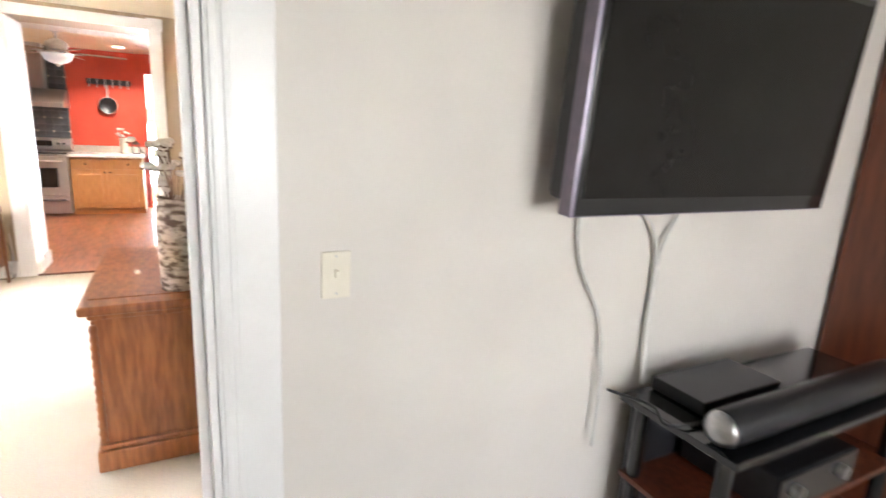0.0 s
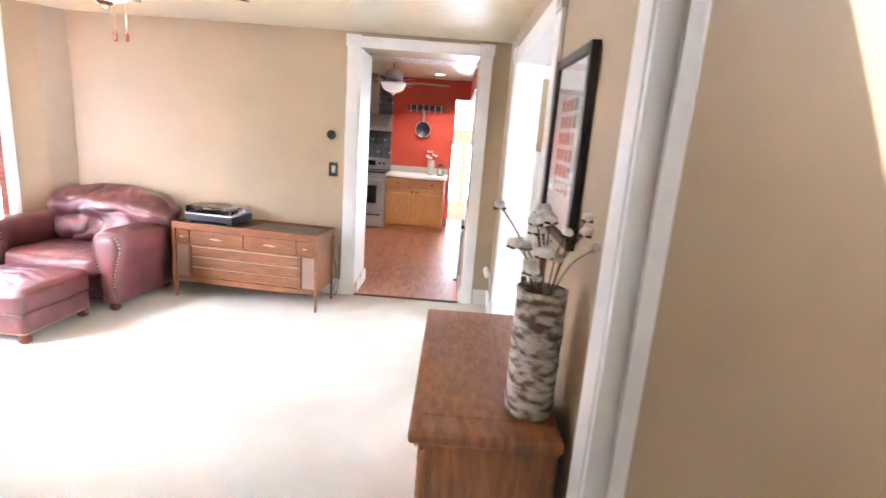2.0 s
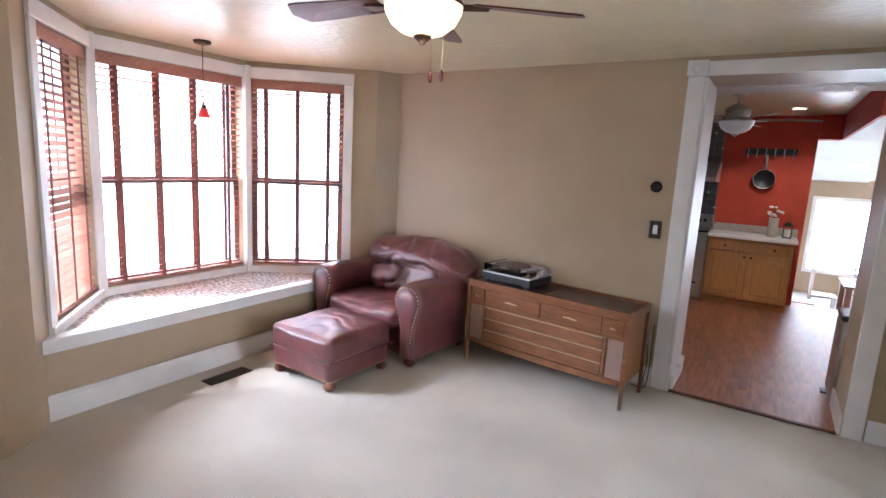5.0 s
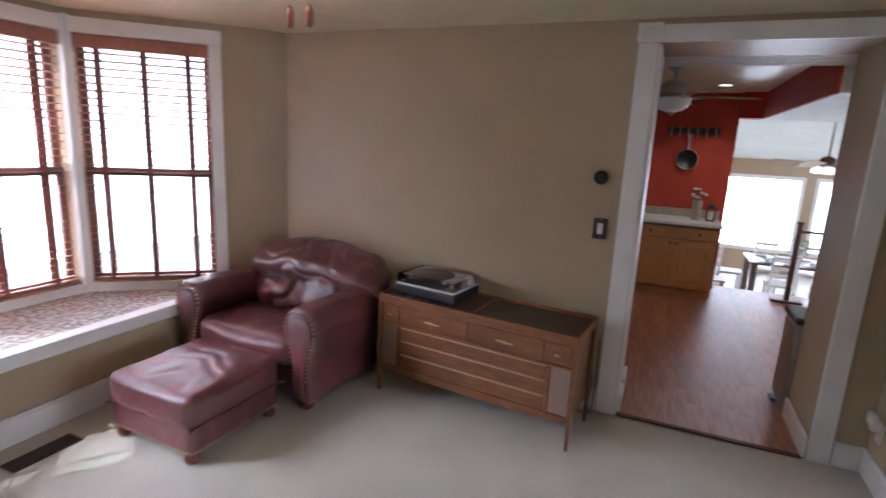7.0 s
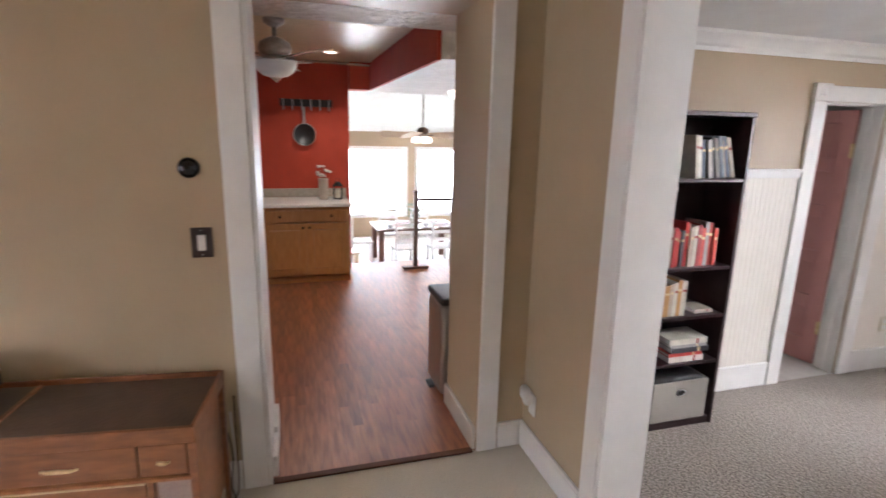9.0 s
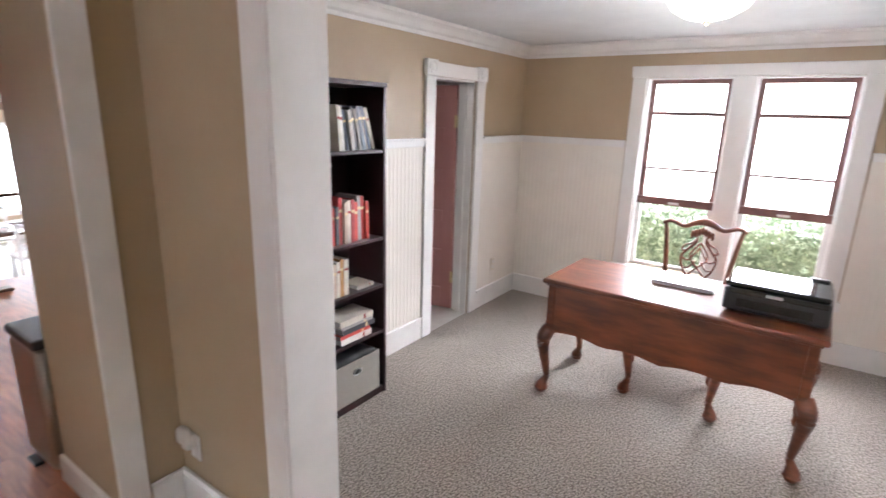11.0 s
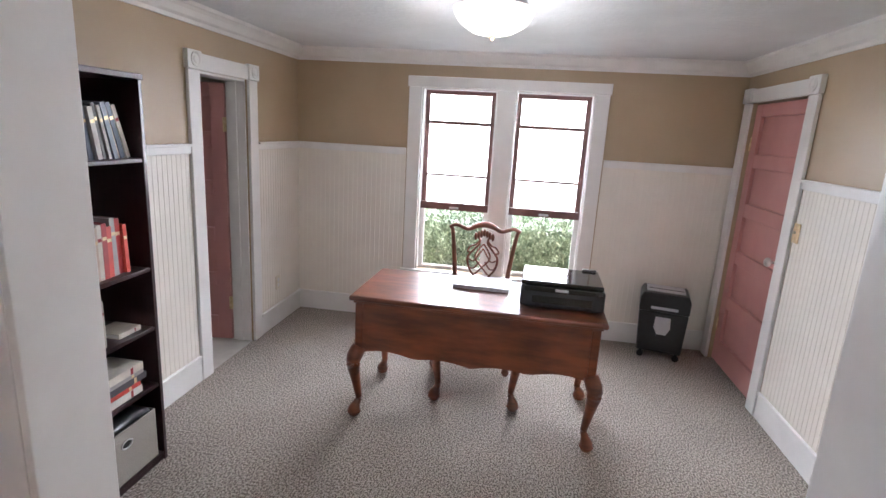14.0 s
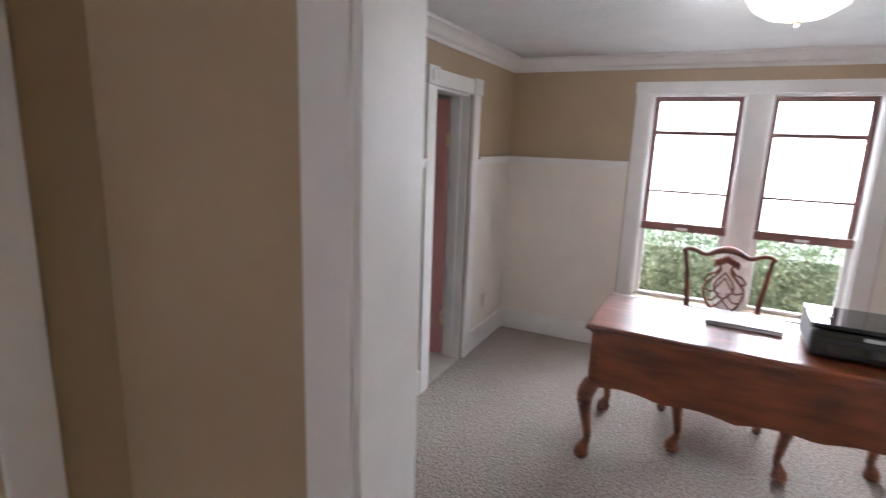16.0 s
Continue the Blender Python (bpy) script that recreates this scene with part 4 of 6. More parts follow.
def console():
    c = thing("stereo_console", -2.055, 7.455, 0, "mid-century walnut stereo console with drawers and speaker grilles", "console", rz=-6.5)
    w, d, h = 0.67, 0.21, 0.69
    part("carcass", box(-w + 0.02, -d + 0.02, 0.16, w - 0.02, d, h - 0.05, 0.003), WALNUT, c)
    part("top", box(-w + 0.015, -d + 0.012, h - 0.049, w - 0.015, d, h - 0.02, 0.002), DARKTOP, c, "dark worn inset top")
    for x0, x1, y0, y1 in ((-w, w, -d - 0.005, -d + 0.012), (-w, w, d, d + 0.015), (-w, -w + 0.015, -d + 0.013, d - 0.001), (w - 0.015, w, -d + 0.013, d - 0.001)):
        part("top_rim", box(x0, y0, h - 0.06, x1, y1, h, 0.003), WALNUT, c)
    part("lid_seam", box(-0.02, -d + 0.02, h - 0.02, 0.0, d - 0.01, h - 0.012, 0.002), WALNUT, c)
    y = -d + 0.019
    xs = [-w + 0.03, -w + 0.16, -0.005, w - 0.19, w - 0.03]
    for a, b in zip(xs, xs[1:]):
        dr = part("drawer", box(a + 0.004, y - 0.014, h - 0.185, b - 0.004, y, h - 0.065, 0.003), WALNUT, c, "walnut drawer front")
        m_ = (a + b) / 2; hl = 0.055 if b - a > 0.25 else 0.018
        bm = tube(smoothline([(m_ - hl, y - 0.016, h - 0.13), (m_ - hl * 0.6, y - 0.03, h - 0.125), (m_, y - 0.034, h - 0.123), (m_ + hl * 0.6, y - 0.03, h - 0.128), (m_ + hl, y - 0.016, h - 0.132)], 4), [0.004, 0.0045, 0.005, 0.0055, 0.006, 0.0065, 0.007, 0.007, 0.0075, 0.007, 0.007, 0.0065, 0.006, 0.0055, 0.005, 0.0045, 0.004])
        part("handle", bm, BRASS, dr, "slim bowed brass pull", True)
    part("rail", box(-w + 0.02, y - 0.024, h - 0.203, w - 0.02, y - 0.001, h - 0.19, 0.003), OAK, c)
    for s in (-1, 1):
        a, b = sorted((s * (w - 0.03), s * (w - 0.14)))
        part("speaker_grille", box(a, y - 0.006, 0.2, b, y - 0.001, h - 0.205, 0.001), GRILLE, c, "woven mauve speaker cloth")
        part("stile", box(s * (w - 0.16) - 0.012, y - 0.016, 0.2, s * (w - 0.16) + 0.012, y - 0.001, h - 0.205, 0.003), WALNUT, c)
    zs = [0.2, 0.295, 0.39, h - 0.207]
    for a, b in zip(zs, zs[1:]):
        part("front_panel", box(-w + 0.175, y - 0.012, a + 0.004, w - 0.175, y - 0.001, b - 0.008, 0.003), WALNUT, c)
        part("groove_strip", box(-w + 0.175, y - 0.018, b - 0.0075, w - 0.175, y - 0.002, b - 0.0005, 0.002), TANBLADE, c, "pale raised strip")
    ap = [(-w + 0.04, 0.2), (w - 0.04, 0.2), (w - 0.04, 0.165), (w - 0.25, 0.155), (0, 0.15), (-w + 0.25, 0.155), (-w + 0.04, 0.165)]
    part("apron", prism(ap, 0.02, "y", y - 0.02), WALNUT, c)
    for sx in (-1, 1):
        for sy in (-1, 1):
            yy = sy * (d - 0.012)
            bm = bmesh.new()
            x = sx * (w - 0.012)
            prism([(x - 0.016, h - 0.062), (x + 0.014, h - 0.062), (x + 0.01, 0.0), (x - 0.008, 0.0)], 0.028, "y", yy - 0.014, bm)
            part("leg", bm, WALNUT, c)


console()


def turntable():
    c = thing("turntable", -2.41, 7.52, 0.678, "silver and black record player with a clear dust cover", "turntable", rz=-8)
    part("plinth", box(-0.225, -0.17, 0.02, 0.225, 0.17, 0.075, 0.006), BLACK, c)
    part("top_plate", box(-0.223, -0.168, 0.076, 0.223, 0.168, 0.088, 0.003), SILVERP, c, "silver deck plate")
    part("platter", lathe([(0.15, 0.089), (0.152, 0.1), (0.148, 0.106), (0.01, 0.106), (0.004, 0.12), (0.0, 0.12)], 36, None, Matrix.Translation((-0.05, 0.01, 0))), GLOSSBLACK, c, "black platter mat", True)
    part("tonearm", tube(smoothline([(0.175, 0.11, 0.125), (0.17, 0.03, 0.13), (0.15, -0.05, 0.128), (0.1, -0.09, 0.12)], 5), 0.005), CHROME, c, "", True)
    part("tonearm_base", lathe([(0.035, 0.089), (0.035, 0.1), (0.02, 0.105), (0.018, 0.13), (0, 0.132)], 18, None, Matrix.Translation((0.175, 0.11, 0))), SILVERP, c, "", True)
    part("speed_knob", lathe([(0.02, 0.089), (0.018, 0.1), (0, 0.101)], 16, None, Matrix.Translation((-0.19, -0.13, 0))), BLACK, c)
    bm = box(-0.22, -0.165, 0.089, 0.22, 0.165, 0.15, 0.006)
    part("dust_cover", bm, SMOKE, c, "clear acrylic dust cover")
    for sx in (-1, 1):
        for sy in (-1, 1):
            part("foot", lathe([(0.022, 0), (0.025, 0.01), (0.02, 0.021)], 14, None, Matrix.Translation((sx * 0.18, sy * 0.13, 0))), BLACK, c)


turntable()


def dresser():
    c = thing("dresser", 0, 0, 0, "low reddish oak chest against the tan wall", "chest")
    x0, x1, y0, y1, h = -0.33, 0.085, 4.32, 5.33, 0.775
    part("carcass", box(x0, y0, 0.12, x1, y1, h - 0.07, 0.004), DRESSER, c)
    part("plinth", box(x0 - 0.03, y0 - 0.03, 0, x1, y1 + 0.03, 0.1, 0.006), DRESSER, c, "moulded plinth")
    part("plinth_moulding", box(x0 - 0.018, y0 - 0.018, 0.1, x1, y1 + 0.018, 0.125, 0.008), DRESSER, c)
    bm = box(x0 - 0.02, y0 - 0.02, h - 0.07, x1, y1 + 0.02, h - 0.045, 0.008)
    part("top_moulding", bm, DRESSER, c)
    part("top", box(x0 - 0.05, y0 - 0.045, h - 0.045, x1 + 0.002, y1 + 0.045, h - 0.004, 0.012, seg=3), DRESSER, c, "polished oak top")
    part("top_inlay", box(x0 - 0.02, y0 + 0.06, h - 0.0042, x1 - 0.01, y1 - 0.06, h, 0.001), DRESSER, c)
    n = 3
    for i in range(n):
        a = y0 + 0.03 + i * (y1 - y0 - 0.06) / n; b = y0 + 0.03 + (i + 1) * (y1 - y0 - 0.06) / n
        dd = part("door", box(x0 - 0.016, a + 0.005, 0.15, x0 - 0.001, b - 0.005, h - 0.09, 0.005), DRESSER, c)
        part("door_panel", box(x0 - 0.022, a + 0.06, 0.21, x0 - 0.014, b - 0.06, h - 0.15, 0.006), DRESSER, dd)
        part("knob", lathe([(0.007, 0), (0.007, 0.012), (0.015, 0.02), (0.01, 0.028), (0, 0.03)], 12, None, Matrix.Translation((x0 - 0.016, b - 0.035, 0.5)) @ Matrix.Rotation(radians(-90), 4, "Y")), BRASS, dd)
    # rope-turned corner bead
    for yy in (y0, y1):
        part("corner_bead", tube([(x0 - 0.004, yy - 0.004, z) for z in np.arange(0.14, h - 0.08, 0.02)], [0.012 if k % 2 else 0.017 for k in range(len(np.arange(0.14, h - 0.08, 0.02)))], 10), DRESSER, c, "turned rope bead", True)


dresser()


def boll(bm, p, r, seed):
    for i in range(4):
        a = i * 1.57 + seed
        b2 = bmesh.new()
        bmesh.ops.create_icosphere(b2, subdivisions=2, radius=r * 0.68, matrix=Matrix.Translation(Vector(p) + Vector((math.cos(a) * r * 0.45, math.sin(a) * r * 0.45, r * 0.12 * math.sin(3 * a)))))
        for v in b2.verts:
            v.co += 0.1 * r * noise.noise_vector(v.co * 90)
        add(bm, b2)


def cotton_vase(x, y, z, rad, h, nst, spread, label, tall=0.3, material=None, seed=3):
    c = thing("vase", x, y, z, label, "vase")
    prof = [(rad * 0.96, 0)] + [(rad * (1 + 0.025 * math.sin(k * 2.1)), h * k / 10) for k in range(1, 11)] + [(rad * 0.86, h), (rad * 0.84, h - 0.06), (0.0, h - 0.06)]
    bm = lathe(prof, 30)
    for v in bm.verts:
        v.co += 0.0035 * noise.noise_vector(v.co * 38)
    part("bark_vase", bm, material or BIRCH, c, "", True)
    rnd = random.Random(seed)
    for i in range(nst):
        a = rnd.uniform(0, 6.28); rr = spread * (0.35 + 0.65 * rnd.random()); hh = h + tall * rnd.uniform(0.25, 1.0)
        tip = Vector((rr * math.cos(a), rr * math.sin(a), hh))
        pts = smoothline([(0.2 * rad * math.cos(a), 0.2 * rad * math.sin(a), h - 0.055), (0.5 * tip.x, 0.5 * tip.y, h + (hh - h) * 0.55), tuple(tip)], 5)
        stem = part("stem", tube(pts, 0.0022, 6), TWIG, c, "thin brown twig", True)
        bm = bmesh.new()
        boll(bm, tip, rnd.uniform(0.016, 0.024), i)
        if i % 2:
            q = pts[len(pts) // 2] + Vector((rnd.uniform(-0.012, 0.012), rnd.uniform(-0.012, 0.012), 0.005)); b3 = bmesh.new(); boll(b3, q, 0.018, i)
            part("cotton_boll", b3, COTTON, stem, "fluffy white cotton boll", True)
        part("cotton_boll", bm, COTTON, stem, "fluffy white cotton boll", True)
        bm = bmesh.new()
        for k in range(4):
            aa = k * 1.57 + i
            b2 = bmesh.new()
            bmesh.ops.create_icosphere(b2, subdivisions=1, radius=0.01, matrix=Matrix.Translation(tip + Vector((math.cos(aa) * 0.017, math.sin(aa) * 0.017, -0.012))) @ Matrix.Diagonal((1, 1, 0.5, 1)))
            add(bm, b2)
        part("bract", bm, TWIG, stem)


cotton_vase(0.0, 4.46, 0.771, 0.079, 0.42, 17, 0.17, "birch-bark vase with dried cotton stems on the chest", 0.27)


def picture():
    c = thing("framed_picture", 0.116, 4.885, 1.62, "dark framed architectural sketch with a white mat under glass", "picture")
    hy, hz = 0.285, 0.335
    for a, b, e, g in ((-hy, -hy + 0.035, -hz, hz), (hy - 0.035, hy, -hz, hz)):
        part("frame_side", box(-0.03, a, e, 0, b, g, 0.004), PICFRAME, c)
    part("frame_rail", box(-0.03, -hy + 0.0355, -hz, 0, hy - 0.0355, -hz + 0.035, 0.004), PICFRAME, c)
    part("frame_rail", box(-0.03, -hy + 0.0355, hz - 0.035, 0, hy - 0.0355, hz, 0.004), PICFRAME, c)
    part("mat", box(-0.012, -hy + 0.036, -hz + 0.036, -0.006, hy - 0.036, hz - 0.036), PAPER, c)
    bm = bmesh.new()
    for i in range(4):
        for j in range(6):
            box(-0.0135, -0.13 + i * 0.07, -0.17 + j * 0.06, -0.0125, -0.13 + i * 0.07 + 0.05, -0.17 + j * 0.06 + 0.042, bm=bm)
    part("sketch", bm, SKETCH, c, "tan ink sketch of a facade")
    p = part("glass", box(-0.021, -hy + 0.036, -hz + 0.036, -0.018, hy - 0.036, hz - 0.036), GLASS, c); p.visible_shadow = False


picture()


def ceiling_fan(x, y, zc, blades, material, metal, bowl, rod, rot, label, bl=0.5, lamps=0, bw=0.065, pitch=0.2):
    c = thing("ceiling_fan", x, y, 0, label, "ceiling fan")
    part("canopy", lathe([(0.0, zc), (0.075, zc), (0.07, zc - 0.03), (0.03, zc - 0.055), (0.0, zc - 0.055)], 24), metal, c, "", True)
    zm = zc - 0.05 - rod
    part("downrod", lathe([(0.013, zm), (0.013, zc - 0.05)], 12), metal, c)
    part("motor", lathe([(0.0, zm + 0.02), (0.05, zm + 0.015), (0.105, zm - 0.02), (0.115, zm - 0.06), (0.1, zm - 0.1), (0.06, zm - 0.12), (0, zm - 0.12)], 30), metal, c, "", True)
    for i in range(blades):
        a = rot + i * 360 / blades
        m = pose(0, 0, zm - 0.125, 0, 0, a)
        bm = bmesh.new(); b2 = bmesh.new()
        out = []
        for k in range(13):
            u = k / 12
            out.append((0.19 + u * bl, bw * (0.72 + 0.5 * u) * math.sqrt(max(0.0, 1 - max(0, (u - 0.86) / 0.14) ** 2)) + 0.004))
        top = [b2.verts.new((u, w, 0.004 + w * pitch)) for u, w in out]; bot = [b2.verts.new((u, -w, 0.004 - w * pitch)) for u, w in out]
        for k in range(12):
            b2.faces.new((top[k], bot[k], bot[k + 1], top[k + 1]))
        r = bmesh.ops.extrude_face_region(b2, geom=b2.faces[:])
        bmesh.ops.translate(b2, verts=[g for g in r["geom"] if isinstance(g, bmesh.types.BMVert)], vec=(0, 0, -0.007))
        bmesh.ops.recalc_face_normals(b2, faces=b2.faces[:])
        b2.transform(m); add(bm, b2)
        blade = part("blade", bm, material, c)
        bm = tube([m @ Vector(p) for p in ((0.08, 0, -0.01), (0.14, 0.015, -0.012), (0.26, 0.02, -0.004))], [0.012, 0.009, 0.007]); tube([m @ Vector(p) for p in ((0.08, 0, -0.01), (0.14, -0.015, -0.012), (0.26, -0.02, -0.004))], [0.012, 0.009, 0.007], 8, bm)
        part("blade_iron", bm, metal, blade, "", True)
    if lamps:
        for i in range(lamps):
            a = 6.28 * i / lamps + 0.6
            m = Matrix.Translation((0.13 * math.cos(a), 0.13 * math.sin(a), zm - 0.24))
            part("globe", lathe([(0.03, 0.09), (0.07, 0.06), (0.09, 0.0), (0.07, -0.03), (0, -0.04)], 18, None, m), BOWLW, c, "lit white glass globe", True)
            part("arm", tube([(0, 0, zm - 0.11), (0.09 * math.cos(a), 0.09 * math.sin(a), zm - 0.11), (0.13 * math.cos(a), 0.13 * math.sin(a), zm - 0.15)], 0.012), metal, c)
    else:
        zb = zm - 0.085
        part("light_collar", lathe([(0.0, zb), (0.07, zb), (0.1, zb - 0.03), (0.15, zb - 0.045), (0.153, zb - 0.06), (0.0, zb - 0.06)], 28), metal, c, "", True)
        b = part("light_bowl", lathe([(0.15, zb - 0.061), (0.146, zb - 0.085), (0.125, zb - 0.125), (0.085, zb - 0.155), (0.03, zb - 0.168)], 32, cap=False), bowl, c, "lit frosted glass bowl", True)
        b.visible_shadow = False
        part("finial", lathe([(0.034, zb - 0.166), (0.035, zb - 0.176), (0.015, zb - 0.19), (0.008, zb - 0.2), (0, zb - 0.2)], 16), metal, c, "", True)
    return c, zm


fan, zm = ceiling_fan(-1.93, 5.38, 2.43, 5, FANBLADE, BRONZE, BOWL, 0.03, 42, "mahogany-bladed ceiling fan with a lit amber glass bowl", 0.46)
for dx in (-0.025, 0.03):
    bm = tube([(dx, 0.1, zm - 0.18), (dx, 0.1, zm - 0.36)], 0.001, 6)
    ch = part("pull_chain", bm, BRASS, fan)
    part("chain_fob", lathe([(0.002, 0.05), (0.009, 0.035), (0.008, 0.005), (0.004, 0)], 10, None, Matrix.Translation((dx, 0.1, zm - 0.41))), FANBLADE, ch, "wooden fob", True)

p = thing("pendant_lamp", -4.5, 6.12, 0, "small pendant lamp with a red and white glass shade", "pendant lamp")
part("canopy", lathe([(0, 2.43), (0.065, 2.43), (0.06, 2.41), (0.02, 2.4), (0, 2.4)], 20), BRONZE, p, "", True)
part("cord", tube([(0, 0, 2.405), (0, 0, 1.96)], 0.003, 6), BCABLE, p)
part("socket", lathe([(0, 1.97), (0.018, 1.965), (0.02, 1.93), (0, 1.93)], 14), BRONZE, p)
part("shade", lathe([(0.02, 1.935), (0.035, 1.91), (0.045, 1.87), (0.05, 1.865)], 22, cap=False), REDGLASS, p, "red glass upper shade", True)
part("shade_rim", lathe([(0.05, 1.864), (0.064, 1.83), (0.075, 1.82)], 22, cap=False), BOWLW, p, "lit white glass rim", True)

v = thing("floor_register", -3.9, 5.87, 0, "dark metal floor register set in the carpet", "floor vent")
part("frame", box(-0.06, -0.17, 0.0, 0.06, 0.17, 0.006, 0.002), BRONZE, v)
for i in range(14):
    part("louvre", box(-0.048, -0.15 + i * 0.022, 0.0062, 0.048, -0.142 + i * 0.022, 0.009), BLACK, v)


def wall_plate(name, x, y, z, label, cat, face, plate, rocker, w=0.07, h=0.115, kindof="rocker", pw=0.033):
    """face: degrees turned about z; 0 faces -y."""
    c = thing(name, x, y, z, label, cat, rz=face)
    part("plate", box(-w / 2, -0.007, -h / 2, w / 2, 0.0, h / 2, 0.003), plate, c)
    if kindof == "rocker":
        part("rocker", box(-pw / 2, -0.011, -0.034, pw / 2, -0.0072, 0.034, 0.002), rocker, c)
    elif kindof == "toggle":
        part("toggle", box(-0.005, -0.02, -0.004, 0.005, -0.0072, 0.014, 0.002), rocker, c)
    else:
        for zz in (-0.022, 0.022):
            part("socket", lathe([(0.016, 0), (0.016, 0.003), (0, 0.003)], 14, None, Matrix.Translation((0, -0.0072, zz)) @ Matrix.Rotation(radians(90), 4, "X")), rocker, c)
    for zz in (-h / 2 + 0.012, h / 2 - 0.012):
        part("screw", lathe([(0.003, 0), (0.002, 0.0015), (0, 0.0015)], 8, None, Matrix.Translation((0, -0.0071, zz)) @ Matrix.Rotation(radians(90), 4, "X")), CHROME, c)
    return c


wall_plate("light_switch", -1.43, 7.758, 1.21, "white rocker switch in a dark bronze plate", "light switch", 0, PICFRAME, WHITEP, 0.085, 0.13)
t = thing("thermostat", -1.455, 7.758, 1.525, "round black thermostat with a metal ring on the tan wall", "thermostat")
mm = Matrix.Rotation(radians(90), 4, "X")
part("ring", lathe([(0.042, 0), (0.042, 0.02), (0.036, 0.028), (0.034, 0.022)], 28, None, mm), GLOSSBLACK, t, "", True)
part("face", lathe([(0.036, 0.02), (0.03, 0.027), (0, 0.028)], 28, None, mm), GLOSSBLACK, t, "glossy black dial", True)
ou = wall_plate("outlet", 0.117, 7.6, 0.3, "white outlet with a plugged-in night light", "outlet", 90, WHITEP, WHITEP, kindof="outlet")
ou.matrix_world = pose(0.117, 7.64, 0.3, 0, 0, -90)
nl = thing("night_light", 0.109, 7.64, 0.34, "small white plug-in night light", "night light", rz=-90)
part("body", box(-0.025, -0.045, -0.03, 0.025, 0, 0.035, 0.008), WHITEP, nl); part("shade", cushion(-0.03, -0.06, 0.0, 0.03, -0.02, 0.07, 0.015, 0.004, 0, 1, 6), WHITEP, nl, "", True)
cb = thing("power_cord", -1.37, 7.70, 0, "dark power cords hanging behind the console", "cable")
for i in range(3):
    part("cord", tube(smoothline([(-0.02 + 0.02 * i, 0.045, 0.33 + 0.08 * i), (0.0 + 0.01 * i, 0.03, 0.2), (-0.01 + 0.015 * i, 0.0, 0.06), (0.0, -0.03, 0.008), (-0.1, -0.02, 0.006)], 5), 0.004, 6), [BCABLE, CABLE, TWIG][i], cb, "", True)

# ---- den things ----
def television():
    c = thing("television", 1.44, 2.87, 1.69, "wall-mounted flat television, switched off, with a grey-violet edge", "television")
    c.matrix_world = pose(1.44, 2.88, 1.69, 3, 0, 0)
    w, h = 0.56, 0.335
    part("housing", box(-w, -0.03, -h, w, 0.02, h, 0.006), BEZEL, c)
    part("bezel", box(-w + 0.012, -0.034, -h + 0.006, w - 0.012, -0.0305, h - 0.01, 0.001), GLOSSBLACK, c)
    part("screen", box(-w + 0.03, -0.036, -h + 0.05, w - 0.03, -0.0345, h - 0.03), SCREEN, c, "dark glossy screen")
    part("back", box(-w + 0.02, 0.021, -h + 0.03, w - 0.1, 0.1, h - 0.05, 0.02), BLACK, c)
    part("wall_mount", box(-0.2, 0.1, -0.15, 0.2, 0.15, 0.15, 0.005), BLACK, c)


television()


